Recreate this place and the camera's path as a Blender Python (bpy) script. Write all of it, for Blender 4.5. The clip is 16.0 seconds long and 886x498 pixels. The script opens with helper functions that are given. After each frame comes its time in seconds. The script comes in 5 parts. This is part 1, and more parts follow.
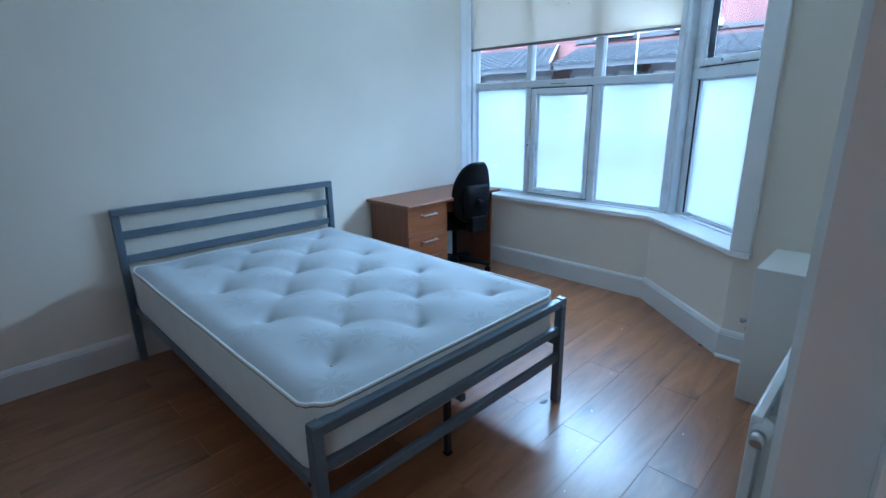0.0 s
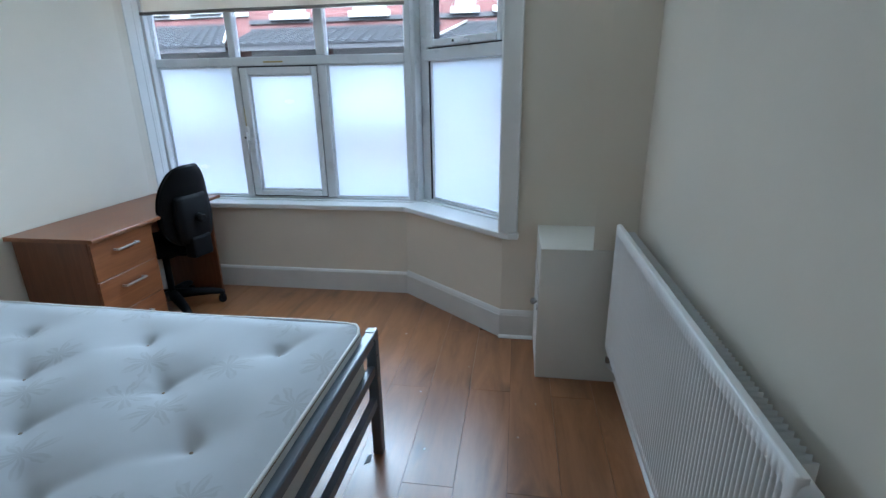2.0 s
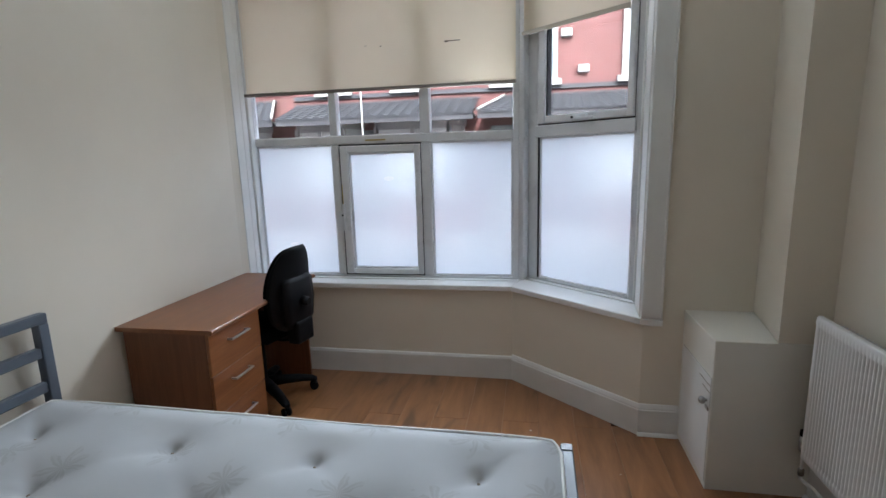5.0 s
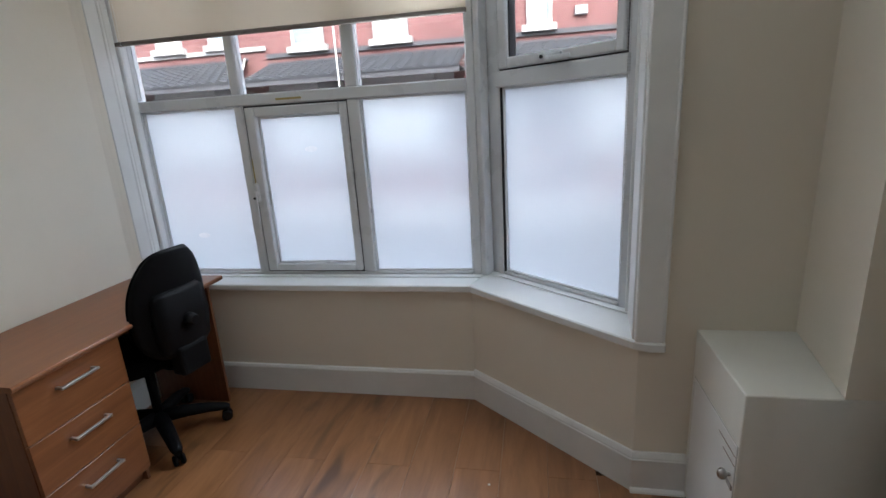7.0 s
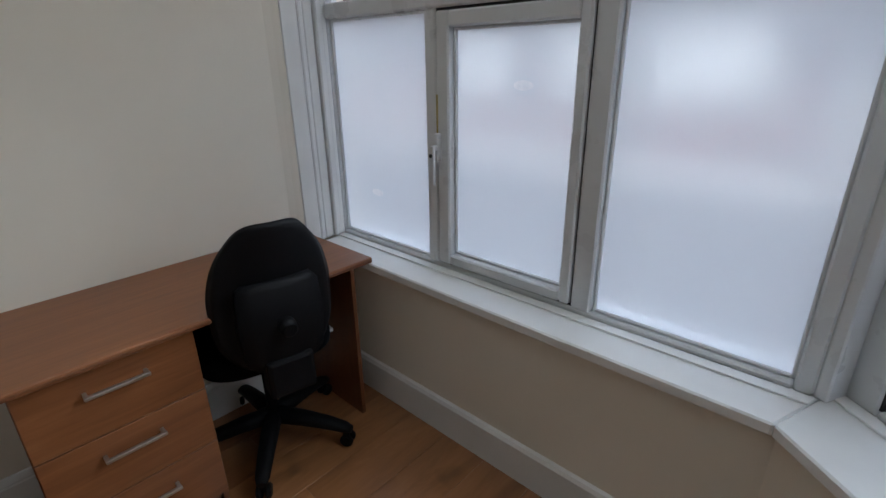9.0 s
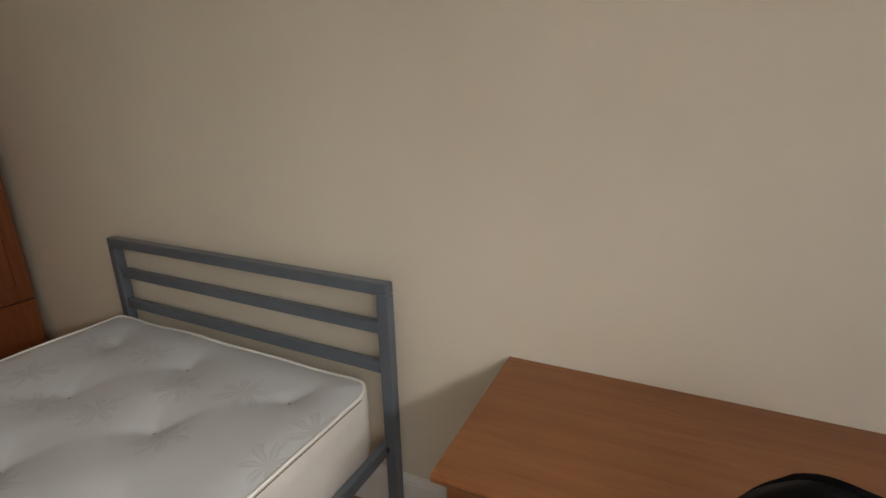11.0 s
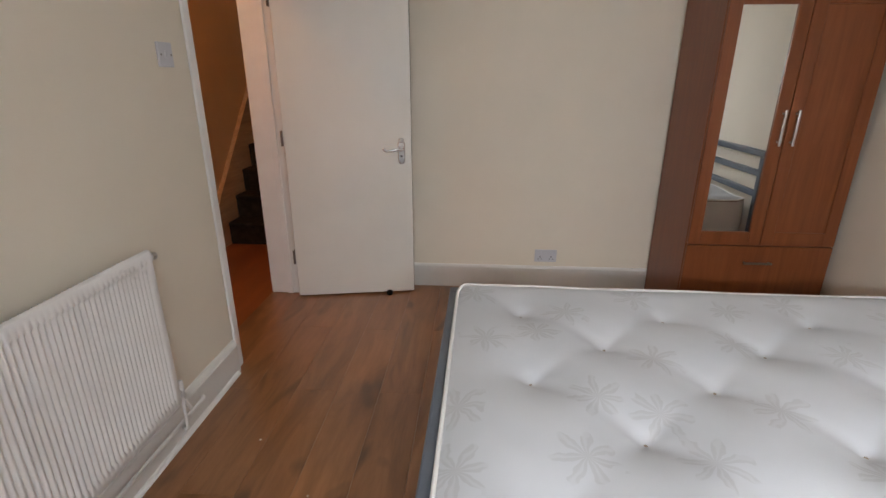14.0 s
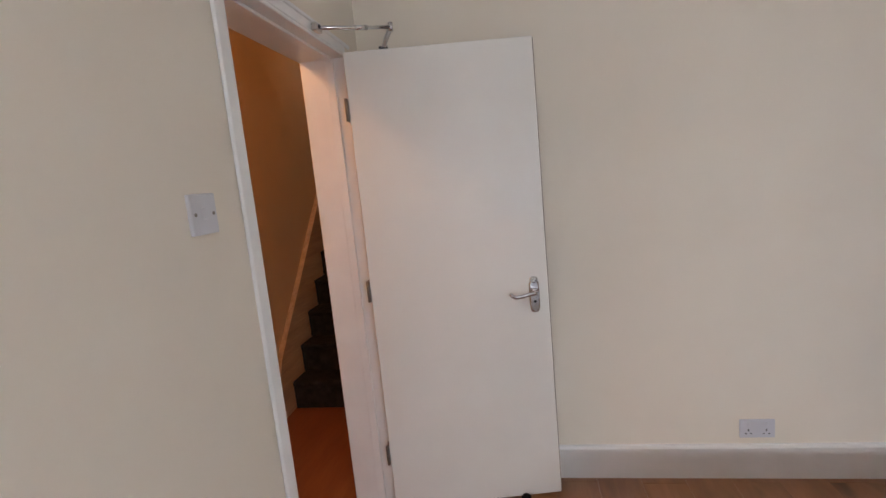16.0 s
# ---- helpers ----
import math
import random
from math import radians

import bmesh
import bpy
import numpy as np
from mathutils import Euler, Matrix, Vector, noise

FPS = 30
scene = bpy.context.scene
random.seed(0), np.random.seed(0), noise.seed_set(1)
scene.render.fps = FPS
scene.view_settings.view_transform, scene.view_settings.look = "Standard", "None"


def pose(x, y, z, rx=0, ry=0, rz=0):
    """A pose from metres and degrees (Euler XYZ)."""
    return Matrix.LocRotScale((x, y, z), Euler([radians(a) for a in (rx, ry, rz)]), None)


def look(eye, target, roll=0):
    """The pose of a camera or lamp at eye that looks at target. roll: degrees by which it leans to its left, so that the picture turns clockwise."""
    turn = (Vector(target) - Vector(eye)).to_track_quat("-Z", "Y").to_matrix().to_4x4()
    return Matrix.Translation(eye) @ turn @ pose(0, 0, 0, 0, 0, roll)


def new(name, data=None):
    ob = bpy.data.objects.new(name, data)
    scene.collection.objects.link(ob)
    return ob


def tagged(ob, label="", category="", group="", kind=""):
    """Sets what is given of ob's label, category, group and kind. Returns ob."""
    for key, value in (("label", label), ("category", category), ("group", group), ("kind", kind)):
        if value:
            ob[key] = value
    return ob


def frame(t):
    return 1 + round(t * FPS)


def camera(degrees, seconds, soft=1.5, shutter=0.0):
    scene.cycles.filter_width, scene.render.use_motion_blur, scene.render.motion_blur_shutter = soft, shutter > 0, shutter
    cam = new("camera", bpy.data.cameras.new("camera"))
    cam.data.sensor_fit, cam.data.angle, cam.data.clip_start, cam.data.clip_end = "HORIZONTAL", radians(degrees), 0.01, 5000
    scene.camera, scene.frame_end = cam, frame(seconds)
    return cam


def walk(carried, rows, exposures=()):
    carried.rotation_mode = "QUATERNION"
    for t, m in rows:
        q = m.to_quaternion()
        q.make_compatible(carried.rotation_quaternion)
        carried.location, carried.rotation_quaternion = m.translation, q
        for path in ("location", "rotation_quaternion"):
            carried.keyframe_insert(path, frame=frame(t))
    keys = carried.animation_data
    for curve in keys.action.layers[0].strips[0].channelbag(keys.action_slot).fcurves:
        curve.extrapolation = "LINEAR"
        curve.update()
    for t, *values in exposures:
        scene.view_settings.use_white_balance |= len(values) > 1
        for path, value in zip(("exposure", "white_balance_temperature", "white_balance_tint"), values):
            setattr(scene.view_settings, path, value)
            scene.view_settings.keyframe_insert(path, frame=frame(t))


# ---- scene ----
cam = camera(84.8, 16.0)
PATH = [
    (0, (3.155, 0.714, 1.425), (1.812, 2.085, 0.863), -0.9),
    (0.5, (3.097, 0.847, 1.404), (1.851, 2.282, 0.78), -1.1),
    (1, (3.005, 0.955, 1.395), (1.969, 2.537, 0.742), -1.5),
    (1.5, (2.764, 0.989, 1.412), (2.108, 2.762, 0.759), -1.7),
    (2, (2.579, 1.058, 1.404), (2.288, 2.934, 0.777), -0.9),
    (2.5, (2.296, 1.188, 1.433), (2.274, 3.119, 0.91), 0.1),
    (3, (2.06, 1.177, 1.47), (2.203, 3.136, 1.098), -0.5),
    (3.5, (1.918, 1.124, 1.493), (2.059, 3.096, 1.189), -1.5),
    (4, (1.872, 1.126, 1.485), (1.834, 3.104, 1.194), -1.2),
    (4.2, (1.857, 1.136, 1.476), (1.729, 3.108, 1.171), -1.2),
    (6.3, (2.123, 1.522, 1.465), (1.689, 3.416, 0.99), -2.1),
    (6.5, (2.114, 1.639, 1.455), (1.693, 3.531, 0.96), -2.3),
    (7, (2.144, 1.972, 1.47), (1.77, 3.863, 0.936), -3.5),
    (7.5, (2.261, 2.327, 1.464), (1.791, 4.183, 0.886), -3.3),
    (8, (2.237, 2.537, 1.445), (1.57, 4.319, 0.828), -1.6),
    (8.2, (2.185, 2.653, 1.425), (1.411, 4.383, 0.785), -1.6),
    (10.3, (1.346, 3.413, 1.411), (-0.508, 3.602, 0.685), -0.5),
    (10.5, (1.294, 3.406, 1.413), (-0.583, 3.347, 0.725), -0.7),
    (11, (1.22, 3.436, 1.433), (-0.503, 2.603, 0.853), -1.2),
    (11.5, (1.304, 3.464, 1.421), (-0.038, 2.05, 0.977), -0.8),
    (12, (1.431, 3.446, 1.434), (0.464, 1.743, 1.027), -1.2),
    (12.5, (1.616, 3.378, 1.454), (0.94, 1.552, 0.997), -1.0),
    (13, (1.7, 3.31, 1.411), (1.246, 1.44, 0.869), -0.0),
    (13.5, (1.872, 3.21, 1.398), (1.629, 1.347, 0.715), 0.8),
    (14, (1.967, 3.129, 1.368), (2.092, 1.247, 0.705), 0.1),
    (14.5, (2.028, 2.954, 1.4), (2.485, 1.055, 0.971), -1.3),
    (15, (2.135, 2.772, 1.466), (2.705, 0.868, 1.247), -2.3),
    (15.5, (2.317, 2.553, 1.484), (2.816, 0.627, 1.281), -4.5),
    (16, (2.464, 2.213, 1.475), (2.781, 0.259, 1.189), -5.5),
]
walk(cam, [(t, look(*p)) for t, *p in PATH],
     [(0, 3.88, 4200, -3), (1.0, 3.77, 4650, -1), (2.0, 3.68, 5050, 1), (3.0, 3.55, 5450, 5), (4.2, 3.42, 5850, 9), (7.0, 3.32, 6100, 9), (8.2, 3.18, 6050, 9),
      (10.3, 2.70, 7150, 13), (11.0, 3.15, 7900, 15), (11.5, 3.55, 8150, 16), (12.5, 3.86, 7750, 16), (13.5, 4.02, 7050, 15), (14.5, 4.24, 6650, 17), (15, 4.35, 6500, 18), (16, 4.37, 6380, 18)])

# ---- world and light ----
world = bpy.data.worlds.new("overcast_sky")
scene.world = world
world.use_nodes = True
wn = world.node_tree
sky = wn.nodes.new("ShaderNodeTexSky")
sky.sky_type = "NISHITA"
sky.sun_disc = False
sky.sun_elevation, sky.sun_rotation = radians(48), radians(150)
sky.air_density, sky.dust_density = 1.0, 4.0
hsv = wn.nodes.new("ShaderNodeHueSaturation")
hsv.inputs["Saturation"].default_value = 0.42
wn.links.new(sky.outputs[0], hsv.inputs["Color"])
wn.links.new(hsv.outputs[0], wn.nodes["Background"].inputs["Color"])
wn.nodes["Background"].inputs["Strength"].default_value = 0.15

sun_data = bpy.data.lights.new("sun", "SUN")
sun_data.energy, sun_data.angle, sun_data.color = 0.25, radians(14), (1.0, 0.96, 0.9)
sun = new("sun", sun_data)
# the sun stands behind the house, high over the street's far side facades
sun.matrix_world = look((0, 0, 30), (8, 30, 0))

hall_data = bpy.data.lights.new("hall_bulb", "POINT")
hall_data.energy, hall_data.color, hall_data.shadow_soft_size = 0.75, (1.0, 0.54, 0.25), 0.06
hall_lamp = new("hall_bulb", hall_data)
hall_lamp.location = (3.72, 0.95, 2.36)


def sky_lamp(name, place, aim, wide, high, watts, spread):
    """An added area lamp just inside a window, boosting its skylight into the room."""
    d = bpy.data.lights.new(name, "AREA")
    d.shape, d.size, d.size_y, d.energy, d.spread, d.color = "RECTANGLE", wide, high, watts, radians(spread), (0.86, 0.94, 1.0)
    ob = new(name, d)
    ob.matrix_world = look(place, aim)
    return ob


sky_lamp("skylight_fill_front", (1.30, 4.31, 1.60), (1.30, 4.31 - 1.0, 1.60 - 0.60), 1.00, 0.12, 0.66, 104)
sky_lamp("skylight_fill_side", (2.20, 4.165, 1.60), (2.20 - 0.60, 4.165 - 0.71, 1.60 - 0.60), 0.60, 0.10, 0.32, 108)
# added fill aimed upwards to brighten the ceiling and upper walls
sky_lamp("upward_fill_front", (1.20, 4.27, 1.64), (1.20 + 0.25, 4.27 - 0.75, 1.64 + 1.0), 1.10, 0.12, 1.05, 100)
sky_lamp("upward_fill_side", (2.09, 4.03, 1.66), (2.09 - 0.55, 4.03 - 0.65, 1.66 + 1.0), 0.50, 0.10, 0.50, 96)


# ---- materials ----
def material(name, rough=0.5, metal=0.0, spec=0.5):
    m = bpy.data.materials.new(name)
    m.use_nodes = True
    b = m.node_tree.nodes["Principled BSDF"]
    b.inputs["Roughness"].default_value = rough
    b.inputs["Metallic"].default_value = metal
    b.inputs["Specular IOR Level"].default_value = spec
    return m, m.node_tree, b


def node(tree, kind, **inputs):
    n = tree.nodes.new(kind)
    for k, v in inputs.items():
        n.inputs[k.replace("_", " ")].default_value = v
    return n


def ramp(tree, fac, stops):
    r = tree.nodes.new("ShaderNodeValToRGB")
    els = r.color_ramp.elements
    while len(els) < len(stops):
        els.new(0.5)
    for e, (p, c) in zip(els, stops):
        e.position, e.color = p, (*c, 1)
    tree.links.new(fac, r.inputs[0])
    return r.outputs[0]


def coords(tree, scale=(1, 1, 1), use="Object", shift=None):
    tc = tree.nodes.new("ShaderNodeTexCoord")
    mp = tree.nodes.new("ShaderNodeMapping")
    mp.inputs["Scale"].default_value = scale
    tree.links.new(tc.outputs[use], mp.inputs[0])
    if shift:
        tree.links.new(shift, mp.inputs["Location"])
    return mp.outputs[0]


def noise_tex(tree, vec, scale, detail=3.0, rough=0.55, distort=0.0):
    n = node(tree, "ShaderNodeTexNoise", Scale=scale, Detail=detail, Roughness=rough, Distortion=distort)
    tree.links.new(vec, n.inputs["Vector"])
    return n.outputs["Fac"]


def bump(tree, bsdf, height, strength=0.2, distance=0.01):
    b = node(tree, "ShaderNodeBump", Strength=strength, Distance=distance)
    tree.links.new(height, b.inputs["Height"])
    tree.links.new(b.outputs[0], bsdf.inputs["Normal"])
    return b


def mix(tree, fac, a, b, mode="MIX"):
    m = tree.nodes.new("ShaderNodeMix")
    m.data_type, m.blend_type = "RGBA", mode
    for sock, v in ((m.inputs[0], fac), (m.inputs[6], a), (m.inputs[7], b)):
        if isinstance(v, bpy.types.NodeSocket):
            tree.links.new(v, sock)
        elif isinstance(v, (int, float)):
            sock.default_value = v
        else:
            sock.default_value = (*v, 1)
    return m.outputs[2]


def painted(name, colour, rough=0.6, wear=0.06, scale=2.0, grain=140.0, relief=0.12, spec=0.4):
    """Brushed or rolled paint: faint large blotches, fine stipple."""
    m, t, b = material(name, rough, 0, spec)
    v = coords(t)
    big = noise_tex(t, v, scale, 4.0)
    dark = tuple(c * (1 - wear) for c in colour)
    lite = tuple(min(1, c * (1 + wear * 0.5)) for c in colour)
    t.links.new(ramp(t, big, [(0.3, dark), (0.7, lite)]), b.inputs["Base Color"])
    fine = noise_tex(t, v, grain, 2.0)
    bump(t, b, fine, relief, 0.002)
    r = node(t, "ShaderNodeMapRange", To_Min=rough - 0.08, To_Max=rough + 0.1)
    t.links.new(big, r.inputs[0])
    t.links.new(r.outputs[0], b.inputs["Roughness"])
    return m


def timber(name, dark, mid, light, rough=0.35, along=1, stretch=14.0, spec=0.5, seams=False, knots=0.0, gloss_var=0.1, coat=0.0, fine_mix=0.4, wave=1.2):
    """Wood grain stretched along one axis, shifted at random from piece to piece."""
    m, t, b = material(name, rough, 0, spec)
    info = t.nodes.new("ShaderNodeObjectInfo")
    mul = node(t, "ShaderNodeVectorMath", )
    mul.operation = "SCALE"
    comb = t.nodes.new("ShaderNodeCombineXYZ")
    for i in range(3):
        t.links.new(info.outputs["Random"], comb.inputs[i])
    t.links.new(comb.outputs[0], mul.inputs[0])
    mul.inputs["Scale"].default_value = 37.0
    sc = [stretch] * 3
    sc[along] = 1.0
    v = coords(t, sc, shift=mul.outputs[0])
    g1 = noise_tex(t, v, 1.6, 5.0, 0.6, wave)
    g2 = noise_tex(t, v, 9.0, 4.0, 0.65, 0.3)
    base = ramp(t, g1, [(0.28, dark), (0.5, mid), (0.72, light)])
    fine = ramp(t, g2, [(0.35, (0.72, 0.66, 0.6)), (0.6, (1, 1, 1))])
    col = mix(t, fine_mix, base, fine, "MULTIPLY")
    if knots:
        kv = coords(t, (5, 5, 5) if along != 1 else (5, 1.7, 5), shift=mul.outputs[0])
        k = noise_tex(t, kv, 1.1, 2.0, 0.5, 0.8)
        col = mix(t, ramp(t, k, [(0.60, (0, 0, 0)), (0.74, (knots, knots, knots))]), col, tuple(c * 0.42 for c in dark))
    if seams:
        tone = ramp(t, info.outputs["Random"], [(0.0, (0.90, 0.885, 0.87)), (0.5, (0.98, 0.97, 0.96)), (1.0, (1.06, 1.05, 1.04))])
        col = mix(t, 1.0, col, tone, "MULTIPLY")
    t.links.new(col, b.inputs["Base Color"])
    bump(t, b, g2, 0.03, 0.002)
    r = node(t, "ShaderNodeMapRange", To_Min=rough - gloss_var, To_Max=rough + gloss_var)
    t.links.new(g1, r.inputs[0])
    t.links.new(r.outputs[0], b.inputs["Roughness"])
    b.inputs["Coat Weight"].default_value = coat
    b.inputs["Coat Roughness"].default_value = 0.30
    return m


def metal(name, colour, rough=0.2):
    m, t, b = material(name, rough, 1.0)
    v = coords(t)
    n = noise_tex(t, v, 30, 3)
    t.links.new(ramp(t, n, [(0.3, tuple(c * 0.85 for c in colour)), (0.7, colour)]), b.inputs["Base Color"])
    r = node(t, "ShaderNodeMapRange", To_Min=max(0.03, rough - 0.06), To_Max=rough + 0.1)
    t.links.new(n, r.inputs[0])
    t.links.new(r.outputs[0], b.inputs["Roughness"])
    return m


M_WALL = painted("magnolia_paint", (0.80, 0.736, 0.625), 0.75, 0.05, 1.3, 90.0, 0.15, 0.3)
M_CEIL = painted("ceiling_paint", (0.8, 0.79, 0.76), 0.85, 0.04, 1.5, 70.0, 0.2, 0.2)
M_GLOSS = painted("white_gloss_paint", (0.84, 0.84, 0.82), 0.32, 0.05, 5.0, 45.0, 0.05, 0.5)
M_SKIRT = painted("skirting_paint", (0.78, 0.77, 0.74), 0.5, 0.06, 4.0, 45.0, 0.06, 0.4)
M_DOOR = painted("door_paint", (0.79, 0.785, 0.735), 0.4, 0.04, 2.5, 60.0, 0.07, 0.5)
M_UPVC = painted("white_upvc", (0.68, 0.685, 0.69), 0.28, 0.04, 6.0, 30.0, 0.02, 0.5)
M_GASKET = painted("black_gasket", (0.02, 0.02, 0.022), 0.6)
M_RAD_BACK = painted("radiator_gap_shade", (0.035, 0.036, 0.036), 0.9, 0.4, 18.0, 60.0, 0.4, 0.2)
M_RAD = painted("radiator_enamel", (0.83, 0.83, 0.82), 0.3, 0.03, 4.0, 40.0, 0.02, 0.5)
M_PLASTIC = painted("white_plastic", (0.8, 0.8, 0.8), 0.35, 0.03, 8.0, 60.0, 0.02, 0.5)
M_FLOOR = timber("laminate_oak", (0.185, 0.076, 0.027), (0.30, 0.131, 0.050), (0.395, 0.185, 0.080), 0.30, 1, 6.0, 0.6, True, 0.8, 0.03, coat=0.55, fine_mix=0.30, wave=0.7)
M_HALLFLOOR = timber("hall_laminate", (0.26, 0.075, 0.022), (0.31, 0.095, 0.03), (0.36, 0.12, 0.04), 0.35, 1, 9.0, 0.5, fine_mix=0.25, wave=0.3)
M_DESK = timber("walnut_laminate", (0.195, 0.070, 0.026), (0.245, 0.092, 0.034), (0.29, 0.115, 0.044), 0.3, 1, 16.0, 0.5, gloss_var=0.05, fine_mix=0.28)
# same laminate with upright grain, darkened for the shade below the desktop
M_DESK_V = timber("walnut_laminate_upright_shaded", (0.135, 0.049, 0.019), (0.175, 0.065, 0.026), (0.21, 0.081, 0.034), 0.36, 2, 16.0, 0.5, gloss_var=0.06)
M_WARD = timber("cherry_laminate", (0.175, 0.048, 0.015), (0.215, 0.062, 0.020), (0.25, 0.077, 0.026), 0.33, 2, 14.0, 0.5, gloss_var=0.05, fine_mix=0.12)
M_STEEL_PAINT = painted("grey_powder_coat", (0.125, 0.150, 0.185), 0.30, 0.10, 7.0, 200.0, 0.05, 0.5)
M_CHROME = metal("chrome", (0.72, 0.72, 0.73), 0.14)
M_SATIN = metal("satin_nickel", (0.62, 0.61, 0.59), 0.32)
M_BRASS = metal("aged_steel_hinge", (0.28, 0.26, 0.23), 0.4)
M_PLATE = painted("aged_white_plastic", (0.60, 0.60, 0.63), 0.4, 0.04, 8.0, 60.0, 0.02, 0.4)
M_KNOB = metal("tarnished_chrome", (0.42, 0.41, 0.40), 0.25)
M_CREAM = painted("cream_gloss_paint", (0.80, 0.78, 0.71), 0.4, 0.05, 4.0, 50.0, 0.05, 0.5)
M_DARK_IRON = painted("dark_iron", (0.03, 0.03, 0.03), 0.55)
M_BLACK_PL = painted("black_plastic", (0.005, 0.005, 0.006), 0.55, 0.15, 9.0, 220.0, 0.1, 0.14)
M_BLACK_FAB = painted("black_fabric", (0.005, 0.0055, 0.007), 0.95, 0.25, 14.0, 500.0, 0.6, 0.06)
M_GAP = painted("underlay", (0.03, 0.018, 0.01), 0.9)
M_TRIM_SHADE = painted("door_gap_shade", (0.55, 0.54, 0.5), 0.6)
M_TAPE = painted("trickle_vent_brass", (0.42, 0.33, 0.12), 0.5)
M_HALL = painted("hall_ochre_paint", (0.72, 0.50, 0.28), 0.7, 0.06, 1.5)
M_HALLWOOD = timber("stained_string", (0.55, 0.36, 0.2), (0.66, 0.45, 0.26), (0.74, 0.54, 0.33), 0.4, 1, 12.0)
M_CARPET = painted("dark_stair_carpet", (0.035, 0.028, 0.024), 0.95, 0.35, 20.0, 400.0, 0.8, 0.1)


def mirror_material():
    m, t, b = material("mirror_silver", 0.012, 1.0)
    b.inputs["Base Color"].default_value = (0.86, 0.88, 0.87, 1)
    return m


def clear_glass():
    m, t, b = material("clear_glass", 0.0)
    b.inputs["Base Color"].default_value = (0.97, 0.985, 0.98, 1)
    b.inputs["Transmission Weight"].default_value = 1.0
    b.inputs["IOR"].default_value = 1.45
    return m


def frosted_glass():
    """Obscure film: light comes through scattered, with a faint sheen."""
    m, t, b = material("frosted_film", 0.35)
    out = t.nodes["Material Output"]
    v = coords(t)
    n = noise_tex(t, v, 3.0, 3)
    tr = t.nodes.new("ShaderNodeBsdfTranslucent")
    t.links.new(ramp(t, n, [(0.3, (0.765, 0.805, 0.835)), (0.7, (0.795, 0.835, 0.86))]), tr.inputs[0])
    b.inputs["Base Color"].default_value = (0.75, 0.79, 0.82, 1)
    fine = noise_tex(t, v, 900.0, 1)
    bump(t, b, fine, 0.1, 0.001)
    mx = t.nodes.new("ShaderNodeMixShader")
    mx.inputs[0].default_value = 0.14
    rf = t.nodes.new("ShaderNodeBsdfRefraction")
    rf.inputs["Roughness"].default_value = 0.42
    rf.inputs["IOR"].default_value = 1.15
    rf.inputs[0].default_value = (0.9, 0.93, 0.95, 1)
    thru = t.nodes.new("ShaderNodeMixShader")
    thru.inputs[0].default_value = 0.50
    t.links.new(tr.outputs[0], thru.inputs[1])
    t.links.new(rf.outputs[0], thru.inputs[2])
    t.links.new(thru.outputs[0], mx.inputs[1])
    t.links.new(b.outputs[0], mx.inputs[2])
    t.links.new(mx.outputs[0], out.inputs[0])
    return m


def reflection_mark():
    m, t, b = material("reflection_mark", 0.6)
    out = t.nodes["Material Output"]
    n = noise_tex(t, coords(t), 40.0, 3)
    tr = t.nodes.new("ShaderNodeBsdfTranslucent")
    t.links.new(ramp(t, n, [(0.3, (0.86, 0.87, 0.88)), (0.7, (0.97, 0.97, 0.97))]), tr.inputs[0])
    t.links.new(tr.outputs[0], out.inputs[0])
    return m


def blind_fabric():
    m, t, b = material("cream_blind_fabric", 0.85, 0, 0.2)
    out = t.nodes["Material Output"]
    v = coords(t)
    weave = noise_tex(t, coords(t, (300, 300, 60)), 1.0, 2)
    n = noise_tex(t, v, 4.0, 3)
    b.inputs["Base Color"].default_value = (0.78, 0.72, 0.60, 1)
    t.links.new(ramp(t, n, [(0.3, (0.74, 0.68, 0.56)), (0.7, (0.80, 0.74, 0.62))]), b.inputs["Base Color"])
    bump(t, b, weave, 0.3, 0.001)
    tr = t.nodes.new("ShaderNodeBsdfTranslucent")
    tr.inputs[0].default_value = (0.88, 0.81, 0.70, 1)
    mx = t.nodes.new("ShaderNodeMixShader")
    mx.inputs[0].default_value = 0.26
    t.links.new(tr.outputs[0], mx.inputs[1])
    t.links.new(b.outputs[0], mx.inputs[2])
    t.links.new(mx.outputs[0], out.inputs[0])
    return m


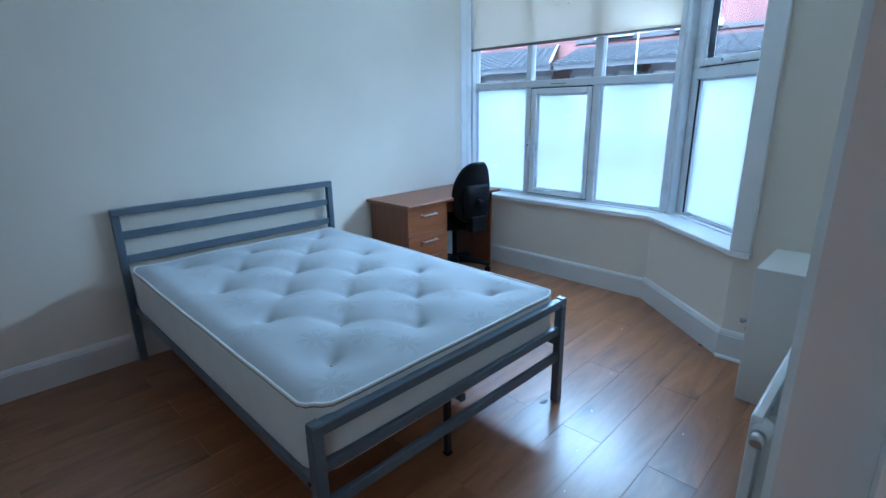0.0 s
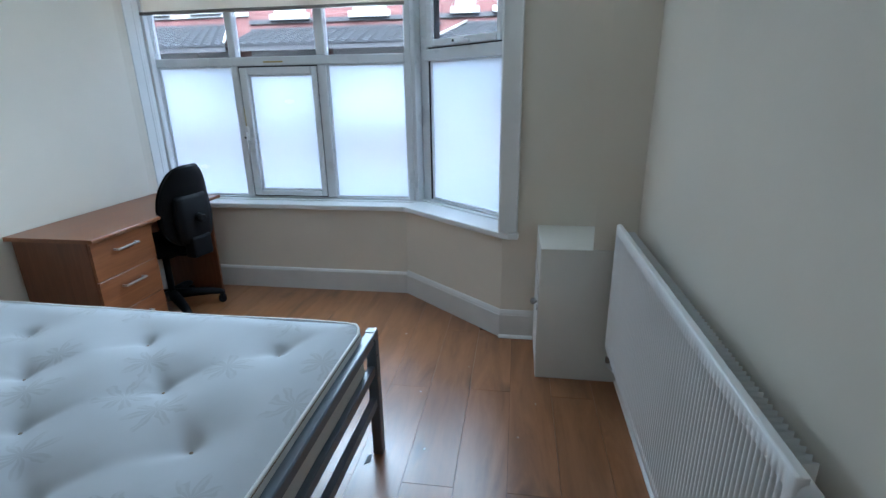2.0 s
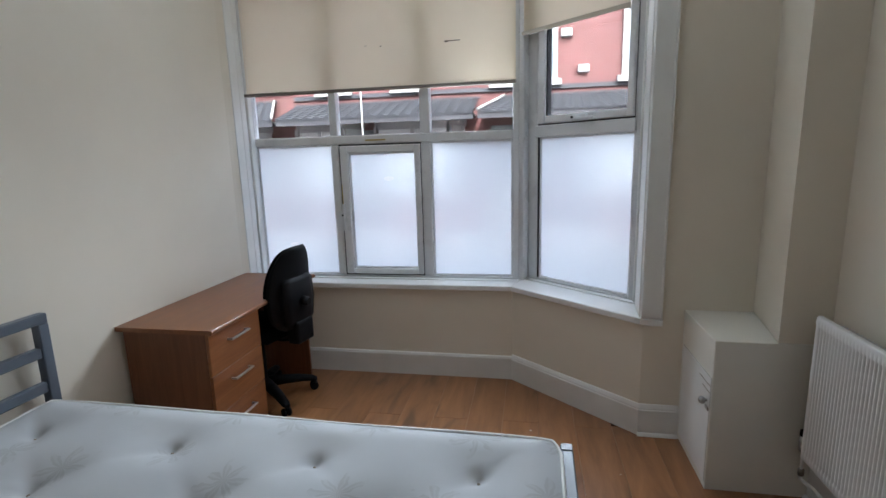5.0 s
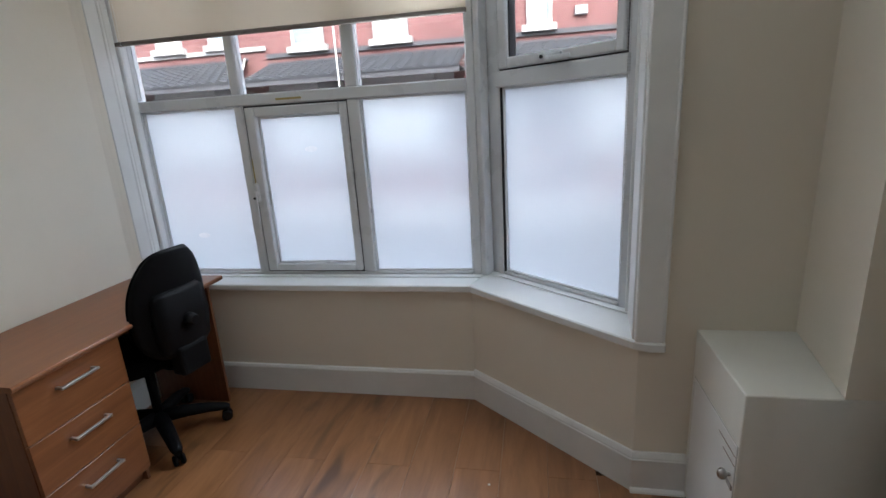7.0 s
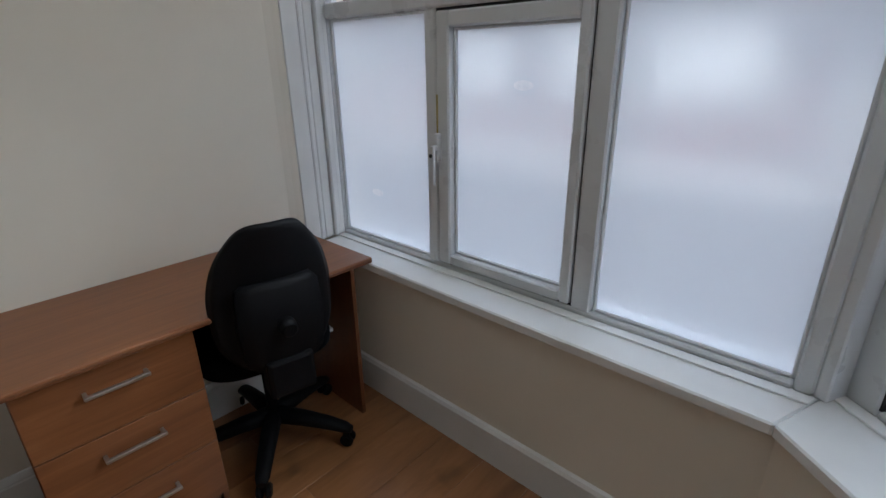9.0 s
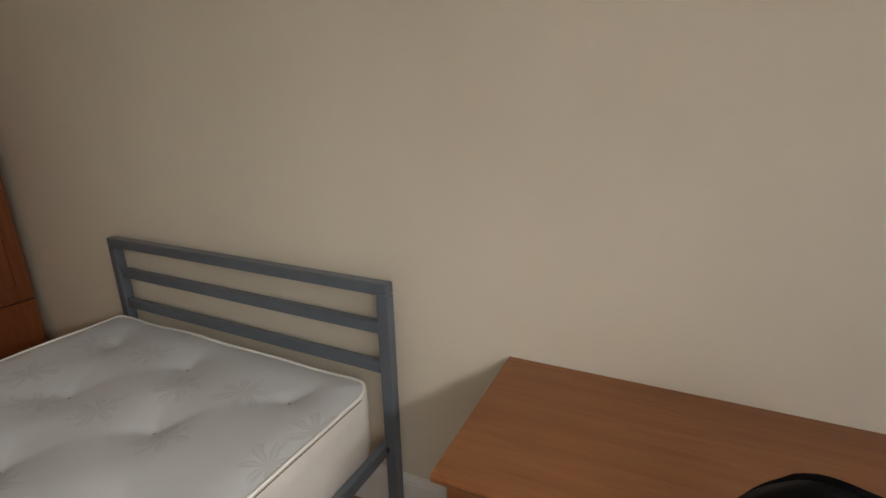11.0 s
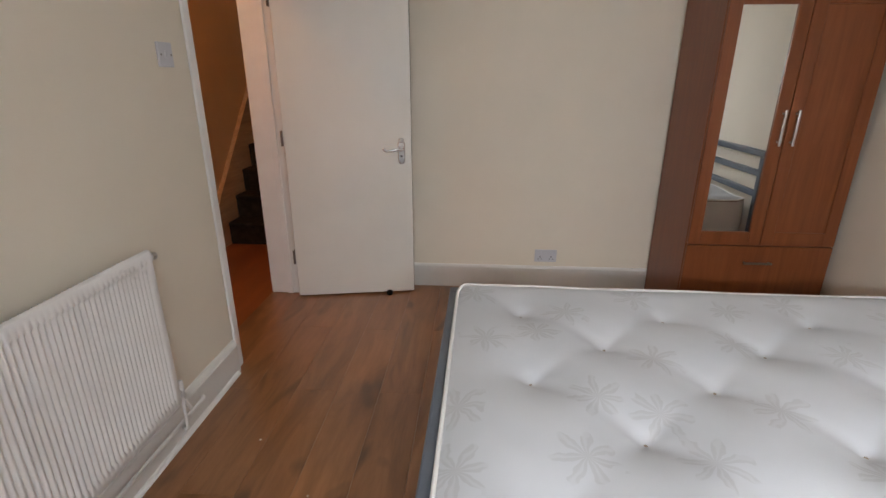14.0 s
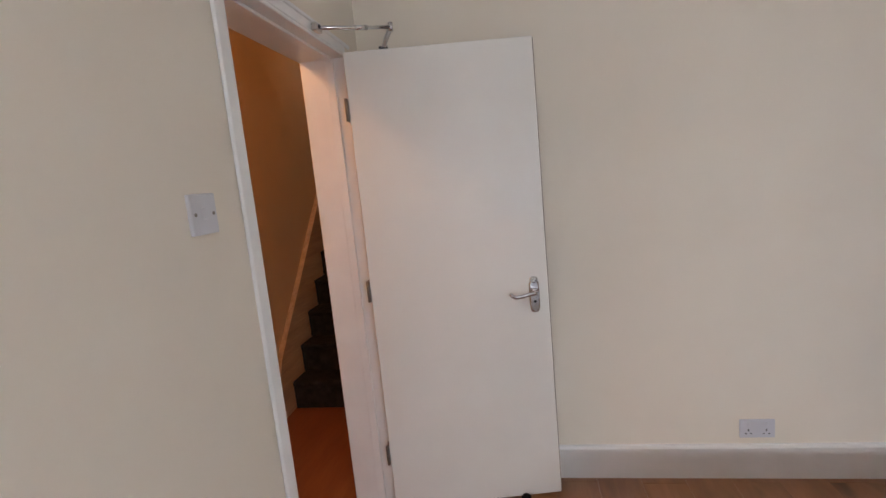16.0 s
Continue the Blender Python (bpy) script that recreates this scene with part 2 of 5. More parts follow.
def mattress_cloth():
    """White damask with pale grey-green sprigs woven in."""
    m, t, b = material("damask_ticking", 0.8, 0, 0.25)
    v = coords(t)
    vor = node(t, "ShaderNodeTexVoronoi", Scale=3.6, Randomness=0.55)
    vor.voronoi_dimensions = "2D"
    t.links.new(v, vor.inputs["Vector"])
    rel = t.nodes.new("ShaderNodeVectorMath")
    rel.operation = "SUBTRACT"
    t.links.new(v, rel.inputs[0])
    t.links.new(vor.outputs["Position"], rel.inputs[1])
    wob = noise_tex(t, v, 26.0, 1)

    def calc(op, x, y=None):
        n = t.nodes.new("ShaderNodeMath")
        n.operation = op
        for sock, val in zip(n.inputs, (x, y)):
            if isinstance(val, bpy.types.NodeSocket):
                t.links.new(val, sock)
            elif val is not None:
                sock.default_value = val
        return n.outputs[0]

    xyz = t.nodes.new("ShaderNodeSeparateXYZ")
    t.links.new(rel.outputs[0], xyz.inputs[0])
    tint = t.nodes.new("ShaderNodeSeparateColor")
    t.links.new(vor.outputs["Color"], tint.inputs[0])
    # leaves fan out from each sprig's root, each with a pale midrib
    angle = calc("ADD", calc("ARCTAN2", xyz.outputs[1], xyz.outputs[0]), calc("MULTIPLY", tint.outputs[0], 6.28))
    leaf = calc("ABSOLUTE", calc("SINE", calc("ADD", calc("MULTIPLY", angle, 3.5), calc("MULTIPLY", wob, 2.2))))
    reach = calc("MULTIPLY", leaf, calc("ADD", 0.10, calc("MULTIPLY", wob, 0.40)))
    inside = calc("SUBTRACT", reach, vor.outputs["Distance"])
    body = ramp(t, inside, [(0.0, (0, 0, 0)), (0.035, (1, 1, 1))])
    rib = ramp(t, leaf, [(0.93, (1, 1, 1)), (0.99, (0.35, 0.35, 0.35))])
    half = mix(t, 1.0, mix(t, 1.0, body, rib, "MULTIPLY"), (0.25, 0.25, 0.25), "MULTIPLY")
    blotch = noise_tex(t, v, 3.0, 3)
    cloth = ramp(t, blotch, [(0.3, (0.51, 0.53, 0.555)), (0.7, (0.555, 0.575, 0.60))])
    t.links.new(mix(t, half, cloth, (0.27, 0.27, 0.26)), b.inputs["Base Color"])
    weave = noise_tex(t, v, 350.0, 2)
    bump(t, b, weave, 0.2, 0.0015)
    b.inputs["Sheen Weight"].default_value = 0.15
    return m


def brick_material(name, scale=1.0):
    m, t, b = material(name, 0.85, 0, 0.2)
    v = coords(t, (1, 1, 1))
    sep = t.nodes.new("ShaderNodeSeparateXYZ")
    t.links.new(v, sep.inputs[0])
    comb = t.nodes.new("ShaderNodeCombineXYZ")
    t.links.new(sep.outputs[0], comb.inputs[0])
    t.links.new(sep.outputs[2], comb.inputs[1])
    br = node(t, "ShaderNodeTexBrick", Scale=1.0, Mortar_Size=0.006, Brick_Width=0.23, Row_Height=0.075)
    br.inputs["Color1"].default_value = (0.155, 0.072, 0.070, 1)
    br.inputs["Color2"].default_value = (0.130, 0.058, 0.056, 1)
    br.inputs["Mortar"].default_value = (0.17, 0.115, 0.105, 1)
    t.links.new(comb.outputs[0], br.inputs["Vector"])
    n = noise_tex(t, v, 0.9, 4)
    col = mix(t, 1.0, br.outputs["Color"], ramp(t, n, [(0.3, (0.75, 0.72, 0.72)), (0.7, (1.1, 1.05, 1.05))]), "MULTIPLY")
    t.links.new(col, b.inputs["Base Color"])
    bump(t, b, br.outputs["Fac"], 0.3, -0.01)
    return m


M_MIRROR = mirror_material()
M_GLASS = clear_glass()
M_FROST = frosted_glass()
M_BLIND = blind_fabric()
M_MARK = reflection_mark()
M_CLOTH = mattress_cloth()
M_TICK_SIDE = painted("mattress_border_cloth", (0.74, 0.73, 0.70), 0.85, 0.06, 6.0, 300.0, 0.3, 0.2)
M_PIPING = painted("white_piping", (0.84, 0.84, 0.82), 0.7, 0.05, 10.0)
M_STITCH = painted("brown_tape_edge", (0.30, 0.24, 0.18), 0.85, 0.2, 12.0)
M_BRICK = brick_material("red_brick")
M_SLATE = painted("grey_roof_tile", (0.026, 0.028, 0.034), 0.7, 0.3, 3.0, 30.0, 0.3)
M_STONE = painted("painted_stone_white", (0.29, 0.285, 0.28), 0.7, 0.08, 2.0)
M_BAND = painted("dark_string_course", (0.05, 0.05, 0.056), 0.7, 0.2, 2.0)
M_OUTWHITE = painted("outside_white_frame", (0.30, 0.30, 0.30), 0.4, 0.04, 2.0)
M_OUTGLASS = painted("curtained_dark_pane", (0.22, 0.25, 0.27), 0.12, 0.35, 1.6, 5.0, 0.0, 0.6)
M_OUTNET = painted("netted_pane", (0.55, 0.57, 0.57), 0.18, 0.15, 2.5, 5.0, 0.0, 0.6)
M_ASPHALT = painted("asphalt", (0.05, 0.05, 0.052), 0.85, 0.25, 0.8, 120.0, 0.5)
M_PAVING = painted("concrete_paving", (0.27, 0.26, 0.25), 0.85, 0.2, 1.2, 60.0, 0.3)
M_SMUDGE = painted("blind_mark", (0.10, 0.08, 0.06), 0.8)


# ---- building helpers ----
def thing(name, o=(0, 0, 0), label="", category="", group="", kind="", rz=0):
    ob = new(name)
    ob.empty_display_size = 0.1
    ob.matrix_world = pose(*o, 0, 0, rz)
    return tagged(ob, label, category, group, kind)


def part(name, bm, mat, parent=None, label="", smooth=False, local=False):
    """Links a bmesh as one mesh under a thing or part; coordinates are the room's unless local."""
    bmesh.ops.recalc_face_normals(bm, faces=bm.faces[:])
    root = parent
    while root is not None and root.parent is not None:
        root = root.parent
    if root is not None and not local:
        bm.transform(root.matrix_basis.inverted())
    me = bpy.data.meshes.new(name)
    bm.to_mesh(me)
    bm.free()
    me.materials.append(mat)
    if smooth:
        for p in me.polygons:
            p.use_smooth = True
    ob = new(name, me)
    if parent is not None:
        ob.parent = parent
    return tagged(ob, label)


def solid(name, bm, mat, label, category="", kind="structure", smooth=False):
    return tagged(part(name, bm, mat, None, "", smooth), label, category, "", kind)


def box(x0, x1, y0, y1, z0, z1, bevel=0.0, seg=1, bm=None):
    out = bm or bmesh.new()
    tmp = bmesh.new()
    bmesh.ops.create_cube(tmp, size=1.0)
    tmp.transform(Matrix.Translation(((x0 + x1) / 2, (y0 + y1) / 2, (z0 + z1) / 2)) @ Matrix.Diagonal((abs(x1 - x0), abs(y1 - y0), abs(z1 - z0), 1)))
    if bevel:
        bmesh.ops.bevel(tmp, geom=tmp.edges[:] , offset=bevel, segments=seg, affect="EDGES", profile=0.5)
    join(out, tmp)
    return out


def join(out, tmp):
    tmp.verts.ensure_lookup_table()
    m = {v: out.verts.new(v.co) for v in tmp.verts}
    for f in tmp.faces:
        g = out.faces.new([m[v] for v in f.verts])
        g.smooth = f.smooth
    tmp.free()


def prism(points, z0, z1, bm=None, bevel=0.0):
    """An upright prism over a plan outline."""
    out = bm or bmesh.new()
    tmp = bmesh.new()
    lo = [tmp.verts.new((x, y, z0)) for x, y in points]
    hi = [tmp.verts.new((x, y, z1)) for x, y in points]
    n = len(points)
    tmp.faces.new(lo[::-1])
    tmp.faces.new(hi)
    for i in range(n):
        tmp.faces.new((lo[i], lo[(i + 1) % n], hi[(i + 1) % n], hi[i]))
    if bevel:
        bmesh.ops.recalc_face_normals(tmp, faces=tmp.faces[:])
        bmesh.ops.bevel(tmp, geom=tmp.edges[:], offset=bevel, segments=1, affect="EDGES")
    join(out, tmp)
    return out


def rod(a, b, r, sides=12, bm=None, r2=None, bevel=0.0):
    """A round bar from a to b."""
    out = bm or bmesh.new()
    tmp = bmesh.new()
    a, b = Vector(a), Vector(b)
    bmesh.ops.create_cone(tmp, cap_ends=True, segments=sides, radius1=r, radius2=r if r2 is None else r2, depth=(b - a).length)
    if bevel:
        rims = [e for e in tmp.edges if abs(e.verts[0].co.z - e.verts[1].co.z) < 1e-6]
        bmesh.ops.bevel(tmp, geom=rims, offset=bevel, segments=2, affect="EDGES")
    for f in tmp.faces:
        f.smooth = len(f.verts) == 4
    tmp.transform(Matrix.Translation((a + b) / 2) @ (b - a).to_track_quat("Z", "Y").to_matrix().to_4x4())
    join(out, tmp)
    return out


def ball(c, r, squash=(1, 1, 1), bm=None, u=14, v=9):
    out = bm or bmesh.new()
    tmp = bmesh.new()
    bmesh.ops.create_uvsphere(tmp, u_segments=u, v_segments=v, radius=r)
    for f in tmp.faces:
        f.smooth = True
    tmp.transform(Matrix.Translation(c) @ Matrix.Diagonal((*squash, 1)))
    join(out, tmp)
    return out


def tube(points, r, sides=10, bm=None, closed=False):
    """A round pipe along a polyline."""
    out = bm or bmesh.new()
    pts = [Vector(p) for p in points]
    n = len(pts)
    rings = []
    for i, p in enumerate(pts):
        if closed:
            d = pts[(i + 1) % n] - pts[i - 1]
        else:
            d = pts[min(i + 1, n - 1)] - pts[max(i - 1, 0)]
        q = d.to_track_quat("Z", "Y").to_matrix()
        rings.append([out.verts.new(p + q @ Vector((r * math.cos(a), r * math.sin(a), 0))) for a in [2 * math.pi * k / sides for k in range(sides)]])
    for i in range(n if closed else n - 1):
        r0, r1 = rings[i], rings[(i + 1) % n]
        for k in range(sides):
            f = out.faces.new((r0[k], r0[(k + 1) % sides], r1[(k + 1) % sides], r1[k]))
            f.smooth = True
    if not closed:
        out.faces.new(rings[0][::-1])
        out.faces.new(rings[-1])
    return out


def sweep(path, profile, bm=None):
    """Extrudes a (outward, up) profile along a plan polyline with mitred corners; outward is to the left of travel."""
    out = bm or bmesh.new()
    pts = [Vector(p) for p in path]
    rows = []
    for i, p in enumerate(pts):
        n0 = n1 = None
        if i > 0:
            d = (p - pts[i - 1]).normalized()
            n0 = Vector((-d.y, d.x))
        if i < len(pts) - 1:
            d = (pts[i + 1] - p).normalized()
            n1 = Vector((-d.y, d.x))
        if n0 is None or n1 is None:
            m = n0 or n1
        else:
            m = (n0 + n1).normalized()
            m = m / max(0.3, m.dot(n0))
        rows.append([out.verts.new((p.x + m.x * a, p.y + m.y * a, z)) for a, z in profile])
    k = len(profile)
    for r0, r1 in zip(rows, rows[1:]):
        for j in range(k):
            out.faces.new((r0[j], r0[(j + 1) % k], r1[(j + 1) % k], r1[j]))
    out.faces.new(rows[0])
    out.faces.new(rows[-1][::-1])
    return out


def in_plane(bm, origin, angle):
    """Turns a bmesh drawn with x along the wall and y into it to stand at origin."""
    bm.transform(pose(origin[0], origin[1], 0, 0, 0, angle))
    return bm


# ---- the room's shell ----
CEIL = 2.86
RW = 3.125          # radiator wall
BAY_Y = 4.245      # wall under the front window
CORN = (1.828, 4.245)
SIDE = (2.510, 3.673)   # where the splayed side meets the front wall
LEG = (SIDE[0] - CORN[0], SIDE[1] - CORN[1])
LEGN = math.hypot(*LEG)
UX, UY = LEG[0] / LEGN, LEG[1] / LEGN      # along the splay
NX, NY = -UY, UX                            # outwards
SPLAY = math.degrees(math.atan2(UY, UX))

solid("wall_west", prism([(-0.25, -0.25), (0, -0.25), (0, 4.125), (0.006, 4.155), (0.014, 4.186), (-0.25, 4.186)], 0, CEIL), M_WALL,
      "plain magnolia painted plaster wall behind the bed and desk", "wall")
solid("wall_south", box(0.0, RW + 0.19, -0.22, 0, 0, CEIL), M_WALL, "magnolia painted plaster wall behind the wardrobe and open door", "wall")
east = box(RW, RW + 0.19, 1.088, 3.93, 0, CEIL)
solid("wall_east", east, M_WALL, "magnolia painted plaster wall carrying the radiator and light switch", "wall")
solid("wall_east_lintel", box(RW, RW + 0.19, 0.0, 1.088, 2.03, CEIL), M_WALL, "painted wall over the bedroom doorway", "wall")
solid("wall_east_pier", box(RW, RW + 0.19, 0.0, 0.178, 0, 2.03), M_WALL, "narrow painted wall beside the door hinges", "wall")
solid("wall_north", prism([(SIDE[0], SIDE[1]), (RW, SIDE[1]), (RW, SIDE[1] + 0.255), (SIDE[0] + 0.13, SIDE[1] + 0.255)], 0, CEIL), M_WALL,
      "magnolia wall between the bay window and the cupboard", "wall")
OUT = 0.30
co = (CORN[0] + OUT * (NX + 0) / (1 + NY) , CORN[1] + OUT)
low_wall = [(-0.25, BAY_Y), CORN, SIDE, (SIDE[0] + NX * OUT, SIDE[1] + NY * OUT), co, (-0.25, BAY_Y + OUT)]
solid("wall_bay", prism(low_wall, -0.4, 0.607), M_WALL, "low painted wall under the bay window", "wall")
solid("wall_bay_head", prism(low_wall, 2.66, CEIL), M_WALL, "painted wall above the bay window", "wall")
solid("wall_bay_return", prism([(-0.25, 4.186), (0.0, 4.186), (-0.02, BAY_Y - 0.001), (-0.25, BAY_Y - 0.001)], 0, CEIL), M_WALL, "short plaster return beside the window", "wall")
solid("wall_bay_side", box(-0.25, -0.05, BAY_Y, BAY_Y + OUT, 0.605, 2.66), M_WALL, "plaster reveal beside the bay window", "wall")
plan = [(-0.25, -0.25), (RW + 0.19, -0.25), (RW + 0.19, SIDE[1] + 0.255), (SIDE[0] + NX * OUT, SIDE[1] + NY * OUT), co, (-0.25, BAY_Y + OUT)]
solid("ceiling", prism(plan, CEIL, CEIL + 0.15), M_CEIL, "plain white painted ceiling", "ceiling")
solid("pier_boxing", prism([(2.937, 3.252), (RW, 3.252), (RW, SIDE[1]), (3.014, SIDE[1])], 0.690, CEIL), M_WALL, "painted boxed-in corner pier above the low cupboard", "pier")

# skirting boards
SKIRT = [(0.0, 0.0), (0.020, 0.0), (0.020, 0.140), (0.0165, 0.145), (0.0170, 0.150), (0.012, 0.160), (0.007, 0.168), (0.0, 0.170)]
PLAIN = [(0.0, 0.0), (0.018, 0.0), (0.018, 0.148), (0.012, 0.160), (0.0, 0.162)]


def skirting(path, label, profile=SKIRT):
    return solid("baseboard", sweep(path, profile), M_SKIRT, label, "baseboard")



skirting([(0, BAY_Y - 0.1), (0, 0)], "white gloss moulded skirting board behind the bed")
skirting([(0.0, 0.0), (RW - 0.02, 0.0)], "white painted skirting board along the door wall", PLAIN)
skirting([(RW, 1.125), (RW, 3.250)], "white gloss moulded skirting board under the radiator")
skirting([(2.70, SIDE[1]), SIDE, CORN], "white gloss moulded skirting board along the splayed bay wall")
skirting([CORN, (0.02, BAY_Y)], "white painted plain skirting board under the front window", [(0.0, 0.0), (0.020, 0.0), (0.020, 0.142), (0.013, 0.155), (0.0, 0.158)])
BEAD = [(0.020, 0.0), (0.036, 0.0), (0.034, 0.008), (0.028, 0.014), (0.020, 0.016)]
solid("trim", sweep([(RW, 1.155), (RW, 3.250)], BEAD), M_GLOSS, "white floor beading along the skirting", "trim")
solid("trim", sweep([(2.70, SIDE[1]), (SIDE[0] - 0.01, SIDE[1])], BEAD), M_GLOSS, "white floor beading beside the cupboard", "trim")

# window board (sill) round the bay
def offset_line(d):
    """The bay's inner line moved outwards by d."""
    k = math.tan(math.radians(-SPLAY) / 2)
    return [(-0.05, BAY_Y + d), (CORN[0] + d * k, BAY_Y + d), (SIDE[0] + NX * d, SIDE[1] + NY * d)]
f0, f1 = offset_line(-0.026), offset_line(0.29)
sill = prism([(0.03, f0[0][1]), f0[1], f1[1], (0.03, f1[1][1])], 0.608, 0.643, bevel=0.005)
prism([f0[1], f0[2], f1[2], f1[1]], 0.608, 0.643, sill, 0.005)
prism([(f0[2][0] - 0.004, f0[2][1] + 0.002), (2.540, 3.634), (2.594, 3.635), (2.600, 3.672), (2.515, 3.672)], 0.6085, 0.6427, sill, 0.005)
g0, g1 = offset_line(0.098), offset_line(0.136)
prism([(0.03, g0[0][1]), g0[1], g1[1], (0.03, g1[1][1])], 0.643, 0.650, sill, 0.002)
g0, g1 = offset_line(0.172), offset_line(0.210)
prism([g0[1], g0[2], g1[2], g1[1]], 0.643, 0.650, sill, 0.002)
solid("window_sill", sill, M_GLOSS, "white gloss window board running round the bay", "window sill")

# ---- the windows ----
FY0, FY1 = 4.385, 4.455


def window_bars(bars, y0, y1, bevel=0.006):
    out = bmesh.new()
    for x0, x1, z0, z1 in bars:
        box(x0, x1, y0, y1, z0, z1, bevel, 1, out)
    return out


def pane(win, name, x0, x1, z0, z1, y, mat, label, place):
    bm = box(x0, x1, y - 0.004, y + 0.004, z0, z1)
    ob = part(name, place(bm), mat, win, label)
    if mat is M_GLASS:
        ob.visible_shadow = False
    return ob


def same(bm):
    return bm


win = thing("window_1", (0.9, FY0, 0.643), "three-light white plastic bay window with frosted lower panes", "window", "", "structure")
part("window_frame", window_bars([(-0.05, 0.03, 0.643, 2.66), (1.826, 1.868, 0.643, 2.66), (0.03, 1.826, 0.643, 0.664), (0.03, 1.826, 2.60, 2.66)], FY0, FY1), M_UPVC, win)
part("transom", window_bars([(0.03, 1.826, 1.572, 1.630)], FY0 - 0.008, FY1), M_UPVC, win)
for x0, x1 in ((0.594, 0.646), (1.222, 1.288)):
    part("mullion", window_bars([(x0, x1, 0.664, 1.572)], FY0 - 0.004, FY1), M_UPVC, win)
    part("mullion", window_bars([(x0, x1, 1.630, 2.60)], FY0 - 0.004, FY1), M_UPVC, win)
sash = part("casement", window_bars([(0.656, 0.712, 0.672, 1.562), (1.180, 1.217, 0.672, 1.562), (0.712, 1.180, 0.672, 0.712), (0.712, 1.180, 1.512, 1.562)], FY0 - 0.012, FY1 - 0.01), M_UPVC, win, "white opening casement")
part("gasket", window_bars([(0.646, 0.656, 0.664, 1.572), (1.217, 1.222, 0.664, 1.572), (0.656, 1.217, 1.562, 1.572), (0.656, 1.217, 0.664, 0.672)], FY0 + 0.006, FY1 - 0.02, 0), M_GASKET, win)
grip = box(0.660, 0.680, FY0 - 0.034, FY0 - 0.012, 1.07, 1.17, 0.004)
rod((0.670, FY0 - 0.02, 1.12), (0.670, FY0 - 0.05, 1.12), 0.011, 12, grip)
box(0.661, 0.679, FY0 - 0.058, FY0 - 0.044, 0.985, 1.13, 0.005, 2, grip)
part("casement_handle", grip, M_UPVC, sash, "white window handle")
part("lock_button", rod((0.670, FY0 - 0.059, 1.095), (0.670, FY0 - 0.063, 1.095), 0.007, 12), M_DARK_IRON, sash, "black lock button")
part("sash_stay", window_bars([(0.6585, 0.6635, 1.13, 1.30)], FY0 - 0.016, FY0 - 0.011, 0), M_TAPE, sash, "yellowed sealing strip")
part("trickle_vent", window_bars([(0.845, 0.985, 1.590, 1.600)], FY0 - 0.012, FY0 - 0.006, 0), M_TAPE, win, "yellowed strip on the transom")
GY = FY0 + 0.035
pane(win, "pane", 0.03, 0.594, 0.664, 1.572, GY, M_FROST, "frosted lower pane", same)
pane(win, "pane", 0.712, 1.180, 0.712, 1.512, GY, M_FROST, "frosted lower pane", same)
pane(win, "pane", 1.288, 1.826, 0.664, 1.572, GY, M_FROST, "frosted lower pane", same)
for x0, x1 in ((0.03, 0.594), (0.646, 1.222), (1.288, 1.826)):
    pane(win, "pane", x0, x1, 1.630, 2.60, GY, M_GLASS, "clear upper pane", same)
# sealing beads round the lower panes
for x0, x1, z0, z1 in ((0.03, 0.594, 0.664, 1.572), (1.288, 1.826, 0.664, 1.572), (0.712, 1.180, 0.712, 1.512)):
    w = 0.010
    part("glazing_bead", window_bars([(x0, x0 + w, z0, z1), (x1 - w, x1, z0, z1), (x0 + w, x1 - w, z0, z0 + w), (x0 + w, x1 - w, z1 - w, z1)], GY - 0.018, GY - 0.005, 0.003), M_UPVC, win)

# faint reflections on the film, put in as pale ovals
for mx0, mz in ((0.985, 1.335), (0.255, 0.875)):
    mk = rod((mx0, GY - 0.0052, mz), (mx0, GY - 0.0046, mz), 0.036, 20)
    mk.transform(Matrix.Translation((0, 0, mz)) @ Matrix.Diagonal((1, 1, 0.42, 1)) @ Matrix.Translation((0, 0, -mz)))
    part("reflection_mark", mk, M_MARK, win, "pale oval painted as a reflection on the frosted film")

# splayed side light: x runs along the splay from the corner
ORG = (1.872, 4.486)
GLAZED = -40.18     # the glazing's own angle


def splayed(bm):
    return in_plane(bm, ORG, GLAZED)
win2 = thing("window_2", (2.2, 4.1, 0.643), "white plastic side light of the bay with frosted lower pane", "window", "", "structure")
S0, S1 = 0.0, 0.07
part("window_frame", splayed(window_bars([(0.02, 0.145, 0.643, 2.66), (0.800, 0.855, 0.643, 2.66), (0.145, 0.800, 0.643, 0.664), (0.145, 0.800, 2.60, 2.66)], S0, S1)), M_UPVC, win2)
part("transom", splayed(window_bars([(0.128, 0.812, 1.575, 1.648)], S0 - 0.012, S1)), M_UPVC, win2)
vent = part("top_vent", splayed(window_bars([(0.152, 0.206, 1.656, 2.592), (0.757, 0.795, 1.656, 2.592), (0.206, 0.757, 1.656, 1.702), (0.206, 0.757, 2.545, 2.592)], S0 - 0.014, S1 - 0.01)), M_UPVC, win2, "white top-hung vent")
part("gasket", splayed(window_bars([(0.145, 0.152, 1.648, 2.60), (0.795, 0.800, 1.648, 2.60), (0.206, 0.212, 1.702, 2.545), (0.152, 0.795, 1.648, 1.656), (0.145, 0.151, 0.664, 1.575)], S0 + 0.004, S1 - 0.02, 0)), M_GASKET, win2)
grip = splayed(box(0.40, 0.52, S0 - 0.034, S0 - 0.014, 1.664, 1.690, 0.005, 2))
join(grip, splayed(box(0.455, 0.58, S0 - 0.056, S0 - 0.042, 1.658, 1.676, 0.005, 2)))
join(grip, splayed(rod((0.46, S0 - 0.03, 1.668), (0.46, S0 - 0.05, 1.668), 0.011)))
